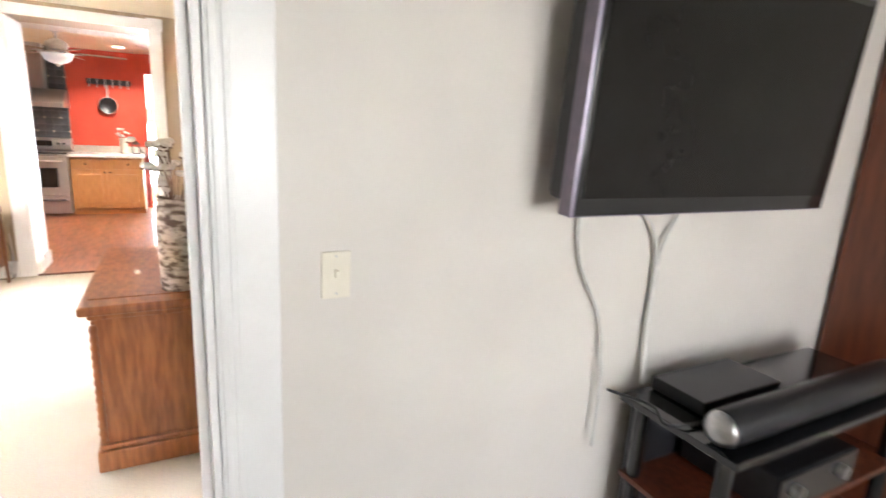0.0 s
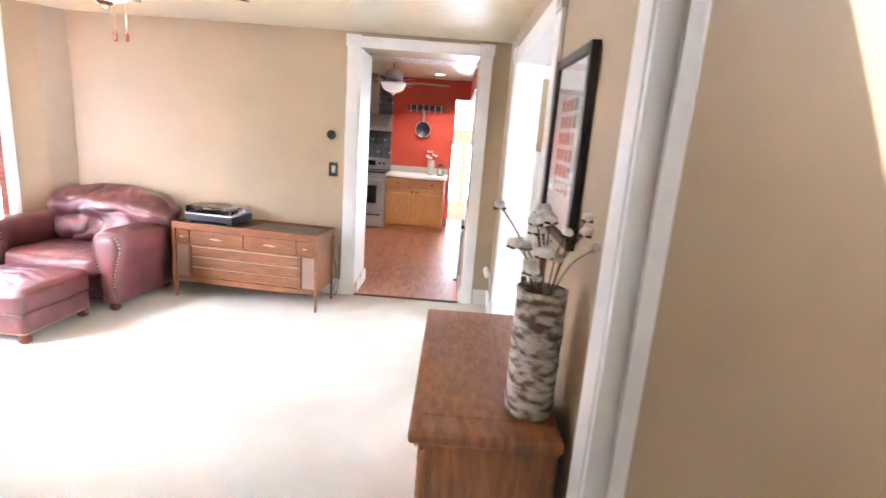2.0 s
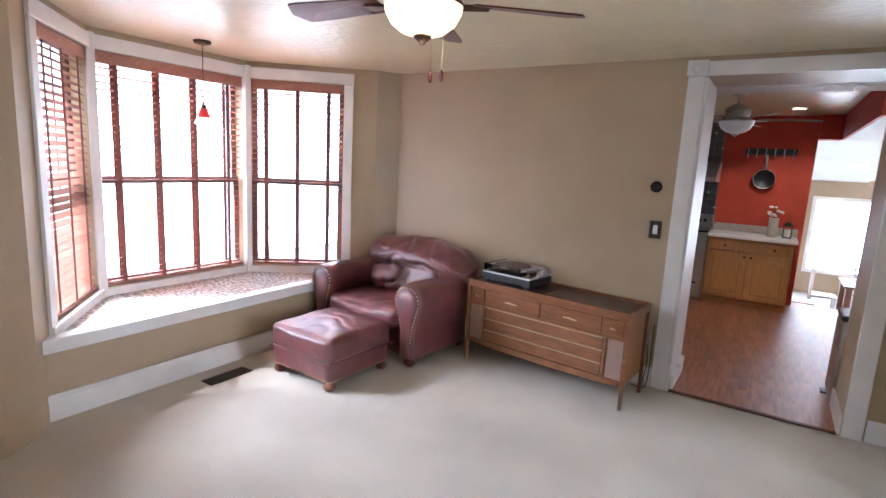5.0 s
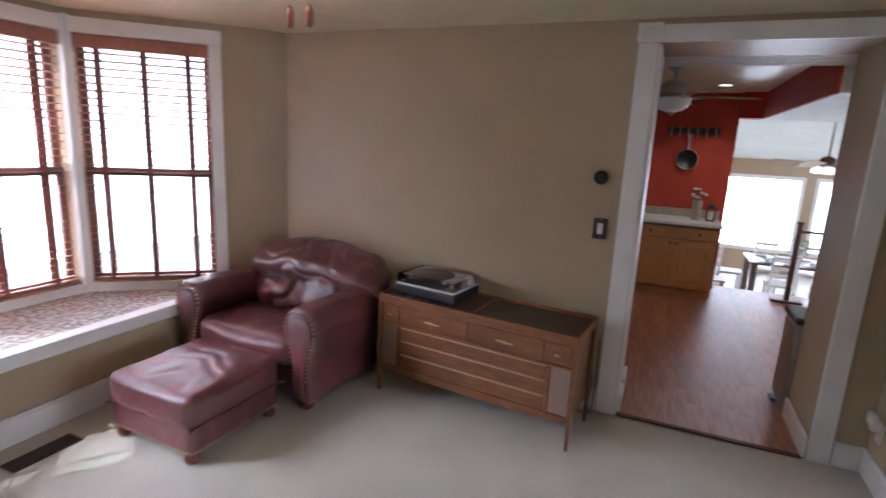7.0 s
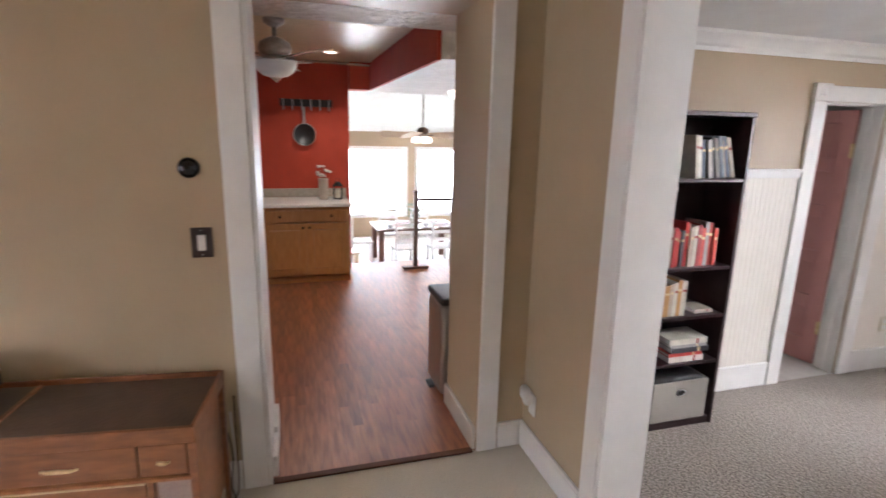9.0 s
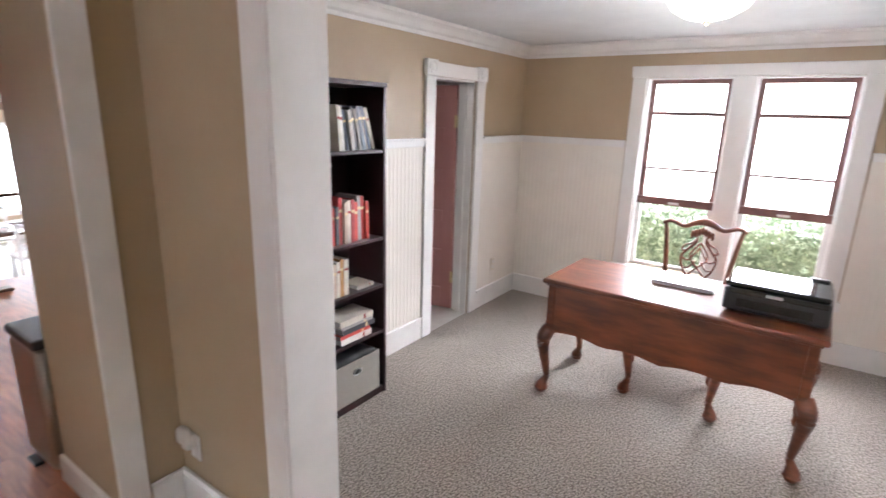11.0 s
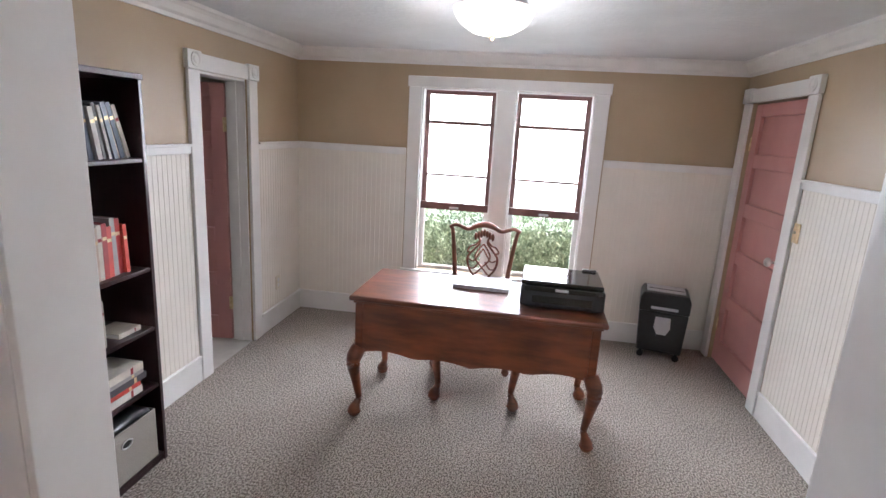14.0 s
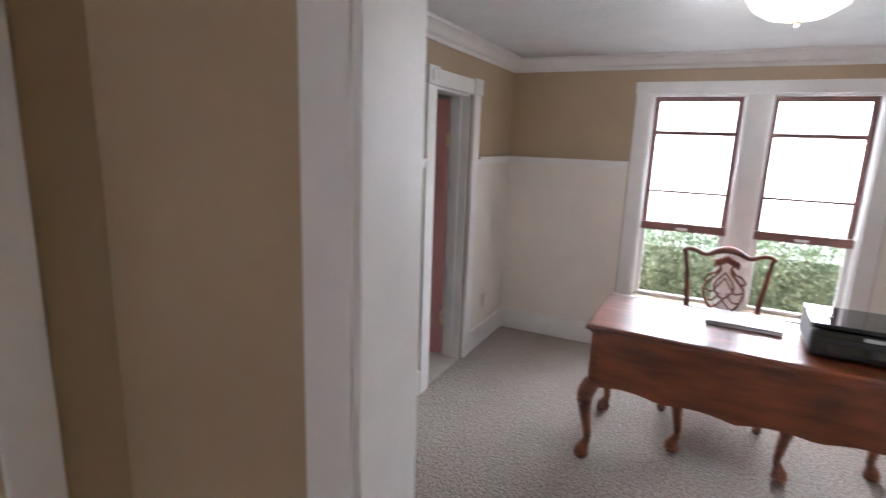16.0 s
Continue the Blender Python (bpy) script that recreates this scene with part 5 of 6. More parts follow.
def tv_stand():
    c = thing("tv_stand", 1.85, 2.8, 0, "black media stand with glass top and wooden shelf", "media stand")
    part("top", box(-0.55, -0.22, 0.7, 0.55, 0.2, 0.725, 0.004), GLOSSBLACK, c)
    part("shelf", box(-0.53, -0.2, 0.42, 0.53, 0.18, 0.44, 0.003), WOODRED, c, "orange wood shelf")
    part("base", box(-0.55, -0.22, 0.02, 0.55, 0.2, 0.06, 0.004), WOODRED, c)
    part("back_panel", box(-0.5, 0.17, 0.06, 0.5, 0.19, 0.7), BLACK, c)
    for sx in (-1, 1):
        for sy in (-1, 1):
            part("post", lathe([(0.025, 0.0), (0.025, 0.7)], 14, None, Matrix.Translation((sx * 0.5, sy * 0.15 - 0.01, 0))), GLOSSBLACK, c)
    r = thing("receiver", 1.8, 2.78, 0.44, "black audio receiver on the stand's shelf", "receiver")
    part("case", box(-0.22, -0.17, 0.01, 0.22, 0.16, 0.14, 0.004), BLACK, r); part("front", box(-0.22, -0.18, 0.012, 0.22, -0.171, 0.138, 0.003), GLOSSBLACK, r)
    for k in (-0.13, 0.13):
        part("knob", lathe([(0.025, 0), (0.023, 0.02), (0, 0.02)], 18, None, Matrix.Translation((k, -0.18, 0.08)) @ Matrix.Rotation(radians(90), 4, "X")), CHROME, r)
    s = thing("soundbar", 1.8, 2.66, 0.726, "black cylindrical soundbar with silver end caps", "soundbar")
    mm = Matrix.Translation((0, 0, 0.055)) @ Matrix.Rotation(radians(90), 4, "Y")
    part("body", lathe([(0.05, -0.47), (0.055, -0.46), (0.055, 0.46), (0.05, 0.47)], 26, None, mm), BLACK, s, "", True)
    for e in (-1, 1):
        part("end_cap", lathe([(0.052, 0), (0.048, 0.012), (0.03, 0.02), (0, 0.022)], 22, None, Matrix.Translation((e * 0.471, 0, 0.055)) @ Matrix.Rotation(radians(90 * e), 4, "Y")), CHROME, s, "polished silver end cap", True)
    b = thing("cable_box", 1.62, 2.88, 0.726, "thin black cable box on the stand", "cable box")
    part("case", box(-0.2, -0.1, 0.004, 0.2, 0.1, 0.05, 0.004), BLACK, b)
    w = thing("cables", 1.4, 3.0, 0, "pale and black cables hanging below the television", "cable")
    for i, pts in enumerate(([(-0.35, 0.02, 1.4), (-0.33, 0.02, 1.2), (-0.22, 0.02, 1.0), (-0.19, 0.01, 0.8), (-0.2, 0, 0.55)], [(-0.15, 0.02, 1.4), (-0.02, 0.02, 1.25), (0.0, 0.02, 1.1), (0.0, 0.02, 0.9), (0.0, 0, 0.74)], [(0.12, 0.02, 1.4), (0.02, 0.02, 1.22), (0.012, 0.02, 1.05), (0.012, 0.02, 0.9), (0.01, 0, 0.74)])):
        part("cord", tube(smoothline(pts, 6), 0.006 if i != 1 else 0.008, 8), CABLE, w, "", True)
    for i in range(3):
        x = -0.15 + i * 0.22
        part("cord", tube(smoothline([(x, 0.01, 0.74), (x + 0.06, -0.12, 0.738), (x + 0.02, -0.22, 0.736), (x + 0.2, -0.26, 0.736)], 5), 0.005, 6), BCABLE, w, "black cord", True)


tv_stand()
wall_plate("light_switch", 0.335, 3.038, 1.205, "ivory toggle switch plate on the grey wall", "light switch", 0, IVORY, IVORY, kindof="toggle")
a = thing("armoire", 2.86, 2.78, 0, "tall reddish wood cabinet beside the television", "cabinet")
part("body", box(-0.33, -0.22, 0.08, 0.33, 0.24, 2.15, 0.006), WOODRED, a); part("plinth", box(-0.34, -0.24, 0, 0.34, 0.245, 0.08, 0.005), WOODRED, a); part("cornice", box(-0.35, -0.26, 2.15, 0.335, 0.245, 2.23, 0.015), WOODRED, a)
for s in (-1, 1):
    d_ = part("door", box(min(0.01 * s, 0.32 * s), -0.24, 0.12, max(0.01 * s, 0.32 * s), -0.221, 2.1, 0.004), WOODRED, a)
    part("door_panel", box(min(0.07 * s, 0.26 * s), -0.246, 0.2, max(0.07 * s, 0.26 * s), -0.239, 2.02, 0.005), WOODRED, d_)
    part("knob", lathe([(0.008, 0), (0.016, 0.02), (0, 0.026)], 12, None, Matrix.Translation((0.04 * s, -0.241, 1.1)) @ Matrix.Rotation(radians(90), 4, "X")), BRASS, d_)
for i, (xa, xb) in enumerate(((0.0, 1.0), (1.3, 2.1))):
    win = thing("window_%d" % (i + 9), 0, 0, 0, "white-framed den window", "window", "den windows", kind="structure")
    for e in ((xa, xa + 0.06, 0.8, 2.1), (xb - 0.06, xb, 0.8, 2.1), (xa + 0.061, xb - 0.061, 0.8, 0.86), (xa + 0.061, xb - 0.061, 2.04, 2.1), (xa + 0.061, xb - 0.061, 1.42, 1.48)):
        part("window_frame", box(e[0], -1.8, e[2], e[1], -1.68, e[3], 0.004), WOODRED, win)

# ---- study things ----
def cabriole(x, y, top, dirx, diry, s=1.0):
    """A cabriole leg with a claw-and-ball foot, bowed towards (dirx, diry)."""
    k = [(0.0, top, 0.036), (0.028, top - 0.05, 0.038), (0.036, top - 0.1, 0.033), (0.02, top - 0.2, 0.023), (0.002, top - 0.3, 0.017), (0.0, 0.1, 0.0155), (0.012, 0.075, 0.019), (0.024, 0.045, 0.03), (0.026, 0.025, 0.033), (0.024, 0.004, 0.024)]
    pts = smoothline([(x + dirx * b, y + diry * b, z) for b, z, r in k], 4)
    rr = []
    for i in range(len(k) - 1):
        rr += [k[i][2] + (k[i + 1][2] - k[i][2]) * j / 4 for j in range(4)]
    return tube(pts, [r * s for r in rr + [k[-1][2]]], 12)


def desk():
    c = thing("desk", 2.205, 6.22, 0, "mahogany writing desk with carved cabriole legs", "desk", rz=-1.5)
    hx, hy, h = 0.285, 0.665, 0.745     # long along y
    part("top", box(-hx - 0.035, -hy - 0.035, h - 0.03, hx + 0.035, hy + 0.035, h, 0.011, seg=3), MAHOG, c, "polished mahogany top")
    part("top_moulding", box(-hx - 0.015, -hy - 0.015, h - 0.046, hx + 0.015, hy + 0.015, h - 0.03, 0.007), MAHOG, c)

    def apron(u0, u1, deep):
        n = 26; pts = [(u0, h - 0.047), (u1, h - 0.047)]
        for i in range(n + 1):
            t = i / n; u = u1 + (u0 - u1) * t
            pts.append((u, h - deep + 0.022 * abs(math.sin(t * math.pi * 4)) + 0.02 * math.cos(t * 2 * math.pi) * 0.4))
        return pts
    part("back_panel", prism(apron(-hy + 0.03, hy - 0.03, 0.35), 0.02, "x", -hx), MAHOG, c, "wide back panel with a scalloped edge")
    for s in (-1, 1):
        part("side_panel", prism(apron(-hx + 0.03, hx - 0.03, 0.35), 0.02, "y", s * hy - (0.02 if s > 0 else 0)), MAHOG, c)
    for s in (-1, 1):
        a, b = sorted((s * 0.22, s * (hy - 0.03)))
        part("drawer_bank", box(-hx + 0.03, a, 0.42, hx - 0.01, b, h - 0.048, 0.004), MAHOG, c)
        for z in (0.44, 0.58):
            dr = part("drawer", box(hx - 0.009, a + 0.01, z, hx + 0.006, b - 0.01, z + 0.11, 0.004), MAHOG, c)
            part("pull", tube(smoothline([(hx + 0.006, (a + b) / 2 - 0.04, z + 0.06), (hx + 0.025, (a + b) / 2, z + 0.045), (hx + 0.006, (a + b) / 2 + 0.04, z + 0.06)], 5), 0.004, 6), BRASS, dr)
    part("pencil_drawer", box(hx - 0.03, -0.215, 0.6, hx + 0.004, 0.215, h - 0.048, 0.004), MAHOG, c)
    for sx in (-1, 1):
        for sy in (-1, 1):
            part("corner_post", box(sx * (hx - 0.018) - 0.024, sy * (hy - 0.018) - 0.024, 0.40, sx * (hx - 0.018) + 0.024, sy * (hy - 0.018) + 0.024, h - 0.047, 0.008), MAHOG, c)
            part("leg", cabriole(sx * (hx - 0.018), sy * (hy - 0.018), 0.43, sx * 0.75, sy * 0.75, 1.2), MAHOG, c, "carved cabriole leg with ball foot", True)
    for sy in (-1, 1):
        part("leg", cabriole(hx - 0.25, sy * 0.23, 0.43, -0.4, sy * 0.7, 1.15), MAHOG, c, "carved cabriole leg with ball foot", True)


desk()


def desk_chair():
    c = thing("desk_chair", 2.92, 6.29, -0.0, "carved cherry chair with a pierced splat back behind the desk", "chair", rz=-1)
    # local: faces -x (towards the desk), back at +x
    part("seat", cushion(-0.25, -0.27, 0.43, 0.2, 0.27, 0.5, 0.03, 0.015, 0.002, 3, 8), FABRIC, c, "upholstered seat", True)
    part("seat_rail", box(-0.25, -0.27, 0.36, 0.22, 0.27, 0.44, 0.008), CHAIRWOOD, c)
    for s in (-1, 1):
        part("back_post", tube(smoothline([(0.2, s * 0.2, 0.36), (0.215, s * 0.205, 0.6), (0.25, s * 0.225, 0.8), (0.285, s * 0.25, 0.97), (0.29, s * 0.262, 1.005)], 5), [0.02 - 0.0003 * i for i in range(21)], 10), CHAIRWOOD, c, "", True)
        part("rear_leg", tube(smoothline([(0.2, s * 0.2, 0.37), (0.215, s * 0.21, 0.2), (0.25, s * 0.215, 0.0)], 5), 0.02, 10), CHAIRWOOD, c, "", True)
        part("front_leg", cabriole(-0.22, s * 0.24, 0.38, -0.7, s * 0.7, 0.85), CHAIRWOOD, c, "carved cabriole leg", True)
    pts = smoothline([(0.292, -0.275, 0.99), (0.292, -0.22, 1.015), (0.295, -0.13, 0.985), (0.295, -0.06, 1.02), (0.295, 0, 1.035), (0.295, 0.06, 1.02), (0.295, 0.13, 0.985), (0.292, 0.22, 1.015), (0.292, 0.275, 0.99)], 5)
    part("crest_rail", tube(pts, [0.016 + 0.012 * math.exp(-((i - 20) / 7) ** 2) for i in range(len(pts))], 10), CHAIRWOOD, c, "carved wavy crest rail", True)
    cr = bmesh.new()
    for i in range(7):
        b2 = bmesh.new()
        bmesh.ops.create_icosphere(b2, subdivisions=2, radius=0.02, matrix=Matrix.Translation((0.285, (i - 3) * 0.022, 0.965 - 0.012 * abs(i - 3))) @ Matrix.Diagonal((0.7, 0.7, 1.8, 1)))
        add(cr, b2)
    part("crest_carving", cr, CHAIRWOOD, c, "carved shell", True)

    def ribbon(name, f, r=0.0095):
        pts = smoothline([(0.21 + 0.085 * (z - 0.5) / 0.47, y, z) for y, z in f], 5)
        part(name, tube(pts, r, 8), CHAIRWOOD, c, "", True)
    for s in (-1, 1):
        ribbon("splat_scroll", [(s * 0.05, 0.95), (s * 0.03, 0.88), (s * 0.07, 0.82), (s * 0.115, 0.75), (s * 0.1, 0.66), (s * 0.05, 0.58), (s * 0.035, 0.5)])
        ribbon("splat_scroll", [(s * 0.03, 0.9), (s * 0.06, 0.86), (s * 0.1, 0.84), (s * 0.12, 0.8), (s * 0.09, 0.79)], 0.008)
        ribbon("splat_scroll", [(s * 0.0, 0.87), (s * 0.045, 0.8), (s * 0.055, 0.74), (0, 0.67), (-s * 0.05, 0.61)], 0.008)
        ribbon("splat_scroll", [(s * 0.115, 0.74), (s * 0.07, 0.72), (s * 0.04, 0.76), (0.0, 0.83)], 0.007)
        ribbon("splat_scroll", [(s * 0.1, 0.66), (s * 0.06, 0.66), (s * 0.02, 0.72)], 0.007)


    for o in c.children:
        if o.name.split('.')[0] in ('back_post', 'crest_rail', 'crest_carving', 'splat_scroll'):
            for v in o.data.vertices:
                v.co.z = 0.45 + (v.co.z - 0.45) * 0.9


desk_chair()
lp = thing("laptop", 2.36, 6.22, 0.746, "closed silver laptop lying on the desk", "laptop", rz=-2)
part("base", box(-0.12, -0.17, 0.0, 0.12, 0.17, 0.012, 0.004), SILVERP, lp); part("lid", box(-0.12, -0.17, 0.0135, 0.12, 0.17, 0.022, 0.004), SILVERP, lp, "silver lid"); part("keyboard_gap", box(-0.116, -0.165, 0.0118, 0.116, 0.165, 0.0137), BLACK, lp)
pr = thing("printer", 2.19, 5.76, 0.746, "black inkjet printer with a glossy lid on the desk", "printer", rz=-2)
part("body", box(-0.18, -0.225, 0.01, 0.18, 0.225, 0.125, 0.012), BLACK, pr); part("scanner_lid", box(-0.16, -0.215, 0.126, 0.18, 0.225, 0.15, 0.007), GLOSSBLACK, pr, "glossy black scanner lid")
part("output_slot", box(-0.184, -0.16, 0.035, -0.178, 0.16, 0.075, 0.002), GLOSSBLACK, pr); part("control_panel", box(-0.186, -0.21, 0.1, -0.14, 0.2, 0.128, 0.004), GLOSSBLACK, pr)
part("display", box(-0.188, -0.03, 0.107, -0.186, 0.04, 0.122), SILVERP, pr); part("lid_hinge", box(0.15, -0.2, 0.1505, 0.178, -0.12, 0.162, 0.003), BLACK, pr)
for sy in (-1, 1):
    part("foot", box(-0.15, sy * 0.18 - 0.02, 0, 0.15, sy * 0.18 + 0.02, 0.01), BLACK, pr)


def shredder():
    c = thing("paper_shredder", 3.41, 4.84, 0, "black paper shredder with a clear window and silver trim", "shredder", rz=-12)
    bm = prism([(-0.15, 0.06), (0.15, 0.06), (0.165, 0.36), (-0.165, 0.36)], 0.26, "x", -0.13, None, 0.012)
    part("bin", bm, BLACK, c)
    top = [(-0.168, 0.362), (0.168, 0.362), (0.168, 0.46), (0.15, 0.5), (-0.15, 0.5), (-0.168, 0.46)]
    part("head", prism(top, 0.27, "x", -0.135, None, 0.012), BLACK, c)
    part("top_panel", box(-0.08, -0.13, 0.5, 0.1, 0.13, 0.506, 0.003), SILVERP, c, "silver top panel")
    part("handle_strip", box(-0.141, -0.09, 0.385, -0.133, 0.09, 0.405, 0.003), SILVERP, c, "silver strip")
    win = [(-0.05, 0.33), (0.05, 0.33), (0.055, 0.25), (0.03, 0.2), (-0.03, 0.2), (-0.055, 0.25)]
    part("bin_window", prism(win, 0.004, "x", -0.1365), SILVERP, c, "clear bin window")
    part("paper_slot", box(-0.02, -0.12, 0.5062, -0.005, 0.12, 0.508), BLACK, c)
    for sx in (-1, 1):
        for sy in (-1, 1):
            part("caster", lathe([(0.022, -0.012), (0.025, 0), (0.022, 0.012)], 14, None, Matrix.Translation((sx * 0.1, sy * 0.12, 0.025)) @ Matrix.Rotation(radians(90), 4, "Y")), BLACK, c)
            part("caster_stem", box(sx * 0.1 - 0.012, sy * 0.12 - 0.01, 0.035, sx * 0.1 + 0.012, sy * 0.12 + 0.01, 0.062), BLACK, c)


shredder()
for ob_ in [o for o in scene.objects if o.name.startswith("paper_shredder")]:
    ob_.scale = (1.08, 1.08, 1.08)
BOOKC = {}


def book_mat(i):
    cols = [(0.45, 0.03, 0.03), (0.55, 0.06, 0.04), (0.3, 0.02, 0.025), (0.62, 0.58, 0.5), (0.12, 0.15, 0.22), (0.5, 0.27, 0.1), (0.35, 0.33, 0.32), (0.06, 0.06, 0.07), (0.5, 0.4, 0.32), (0.2, 0.24, 0.3), (0.72, 0.7, 0.66), (0.1, 0.25, 0.45)]
    if i not in BOOKC:
        cc = cols[i % len(cols)]; BOOKC[i] = mat("book_cover_%s" % "abcdefghijklmnop"[i], cc, tuple(v * 0.8 for v in cc), 20, 0.45)
    return BOOKC[i]


def book(x, y, z, th, h, dp, ci, lean=0, label="upright book on the shelf", flat=False, grp="books on the shelf"):
    b = thing("book", x, y, z, label, "book", grp)
    b.matrix_world = pose(x, y, z, 0, 90 if flat else lean, 0)
    m = book_mat(ci)
    bm = box(0, 0, 0, th, 0.004, h); box(0, 0.004, 0, 0.003, dp, h, bm=bm); box(th - 0.003, 0.004, 0, th, dp, h, bm=bm)
    part("cover", bm, m, b); part("pages", box(0.0032, 0.0045, 0.004, th - 0.0032, dp - 0.004, h - 0.004), PAPER, b)
    part("spine_band", box(0.002, -0.0008, h * 0.7, th - 0.002, -0.0001, h * 0.76), BRASS if ci not in (10, 3) else book_mat(2), b)


SHZ = [0.045, 0.415, 0.70, 0.985, 1.475]


def bookcase(x0, x1, y0, label):
    c = thing("bookcase", (x0 + x1) / 2, 7.8, 0, label, "bookcase", "bookcases")
    w = (x1 - x0) / 2; f = y0 - 7.8; bk = 0.148; h = 1.80
    for s in (-1, 1):
        part("side_panel", box(min(s * w, s * (w - 0.02)), f, 0, max(s * w, s * (w - 0.02)), bk, h, 0.002), ESPRESSO, c)
    part("top_panel", box(-w, f - 0.01, h, w, bk, h + 0.025, 0.004), ESPRESSO, c)
    part("back_panel", box(-w + 0.021, bk - 0.008, 0.03, w - 0.021, bk, h - 0.001), ESPRESSO, c)
    part("kick_board", box(-w + 0.021, f + 0.01, 0, w - 0.021, f + 0.025, 0.028), ESPRESSO, c)
    for z in SHZ:
        part("shelf", box(-w + 0.0205, f + 0.005, z - 0.018, w - 0.0205, bk - 0.009, z, 0.002), ESPRESSO, c)
    return c


bookcase(0.85, 1.335, 7.66, "tall espresso bookcase half full of books")
bookcase(0.61, 0.846, 7.66, "tall narrow espresso bookcase with a few books, beside a wider one")
for x0, x1 in ((0.88, 1.305), (0.64, 0.815)):
    rnd = random.Random(int(x0 * 100))
    x = x0 + (0.13 if x1 > 1 else 0.06)
    for i in range(10 if x1 > 1 else 3):                                   # leaning paperbacks on the top shelf
        th = rnd.uniform(0.014, 0.024)
        book(x, 7.68 + rnd.uniform(0, 0.02), 1.4755, th, rnd.uniform(0.2, 0.23), 0.14, [3, 10, 4, 6, 7, 6, 9, 8, 4, 3][i], -6 - i * 1.3, "slim book leaning on the top shelf")
        x += th + 0.009
    x = x0 + 0.004
    for i in range(13 if x1 > 1 else 5):                 # red hardbacks
        th = rnd.uniform(0.02, 0.032)
        book(x, 7.69 + rnd.uniform(0, 0.02), 0.9855, th, rnd.uniform(0.2, 0.25), 0.16, [5, 3, 0, 1, 7, 0, 8, 3, 2, 1, 6, 0, 1][i], -2 if i > 9 else 0.0, "red hardback book standing on the shelf")
        x += th + 0.003
    x = x0 + 0.004
    for i in range(6 if x1 > 1 else 4):
        th = rnd.uniform(0.022, 0.036)
        book(x, 7.69, 0.7005, th, rnd.uniform(0.18, 0.21), 0.15, [3, 5, 8, 3, 5, 3, 5, 8][i], 0.0, "tan book standing on the shelf")
        x += th + 0.003
    z = 0.7005
    if x1 > 1:
        book(x0 + 0.26, 7.70, z + 0.022, 0.022, 0.13, 0.13, 3, 0, "pale book lying flat on the shelf", True)
    z = 0.4155
    for i in range(5):
        th = [0.035, 0.02, 0.03, 0.018, 0.034][i]
        book(x0 + (0.1 if x1 > 1 else 0.005) + rnd.uniform(0, 0.02), 7.68, z + th, th, rnd.uniform(0.22, 0.26) if x1 > 1 else 0.14, 0.17, [10, 1, 7, 6, 3][i], 0, "book lying in a flat stack", True)
        z += th + 0.001
    b = thing("storage_bin", (x0 + x1) / 2, 7.78, 0.046, "grey linen storage bin with an oval handle hole", "storage bin", "storage bins")
    hw = (x1 - x0) / 2 - 0.02
    for e in ((-hw, -0.11, hw, -0.104), (-hw, 0.104, hw, 0.11), (-hw, -0.1035, -hw + 0.006, 0.1035), (hw - 0.006, -0.1035, hw, 0.1035)):
        part("side", box(e[0], e[1], 0, e[2], e[3], 0.25, 0.001), FABRIC, b)
    part("bottom", box(-hw + 0.007, -0.103, 0, hw - 0.007, 0.103, 0.006), FABRIC, b)
    mm = Matrix.Translation((0, -0.112, 0.18)) @ Matrix.Rotation(radians(90), 4, "X") @ Matrix.Diagonal((1, 0.6, 1, 1))
    part("handle_ring", lathe([(0.026, 0), (0.034, 0.0), (0.036, 0.004), (0.03, 0.007), (0.026, 0.004), (0.026, 0)], 22, None, mm, False), CHROME, b, "oval metal grommet", True)
    part("handle_hole", lathe([(0.026, 0.0), (0.026, 0.001), (0, 0.001)], 22, None, mm), BLACK, b)
    part("cloth", cushion(-hw + 0.02, -0.09, 0.1, hw - 0.02, 0.09, 0.27, 0.03, 0.0, 0.02, 4, 8), BLACK, b, "dark bundled contents", True)
jar = thing("decor_bottle", 0.78, 7.82, 1.826, "dark glass bottle standing on the bookcase", "bottle")
part("body", lathe([(0.035, 0), (0.04, 0.02), (0.04, 0.1), (0.02, 0.14), (0.018, 0.16), (0, 0.16)], 20), BRONZE, jar, "", True)
bag = thing("bag", 0.45, 7.8, 0, "dark slumped bag on the carpet beside the bookcase", "bag")
part("body", cushion(-0.12, -0.1, 0.0, 0.12, 0.14, 0.27, 0.05, 0.02, 0.02, 9, 14), BLACK, bag, "", True)
part("strap", tube(smoothline([(-0.08, 0.0, 0.25), (-0.05, -0.02, 0.33), (0.03, -0.02, 0.34), (0.08, 0.0, 0.25)], 5), 0.009, 8), BLACK, bag, "", True)
ol = thing("ceiling_light", 1.95, 6.24, 0, "lit white glass flush-mount ceiling light", "ceiling light")
part("pan", lathe([(0, OZ), (0.16, OZ), (0.155, OZ - 0.035), (0, OZ - 0.035)], 30), CHROME, ol)
b = part("glass_bowl", lathe([(0.195, OZ - 0.03), (0.19, OZ - 0.055), (0.16, OZ - 0.1), (0.1, OZ - 0.135), (0.03, OZ - 0.15), (0.0, OZ - 0.151)], 36), BOWLW, ol, "lit frosted glass bowl", True); b.visible_shadow = False
part("finial", lathe([(0.014, OZ - 0.15), (0.012, OZ - 0.165), (0, OZ - 0.172)], 14), BRASS, ol, "", True)
s_ = wall_plate("light_switch", 2.5, 4.441, 1.2, "brass toggle switch plate on the beadboard", "light switch", 180, BRASS, IVORY, kindof="toggle")
wall_plate("outlet", 3.15, 7.968, 0.36, "white wall outlet above the baseboard", "outlet", 0, IVORY, WHITEP, kindof="outlet")

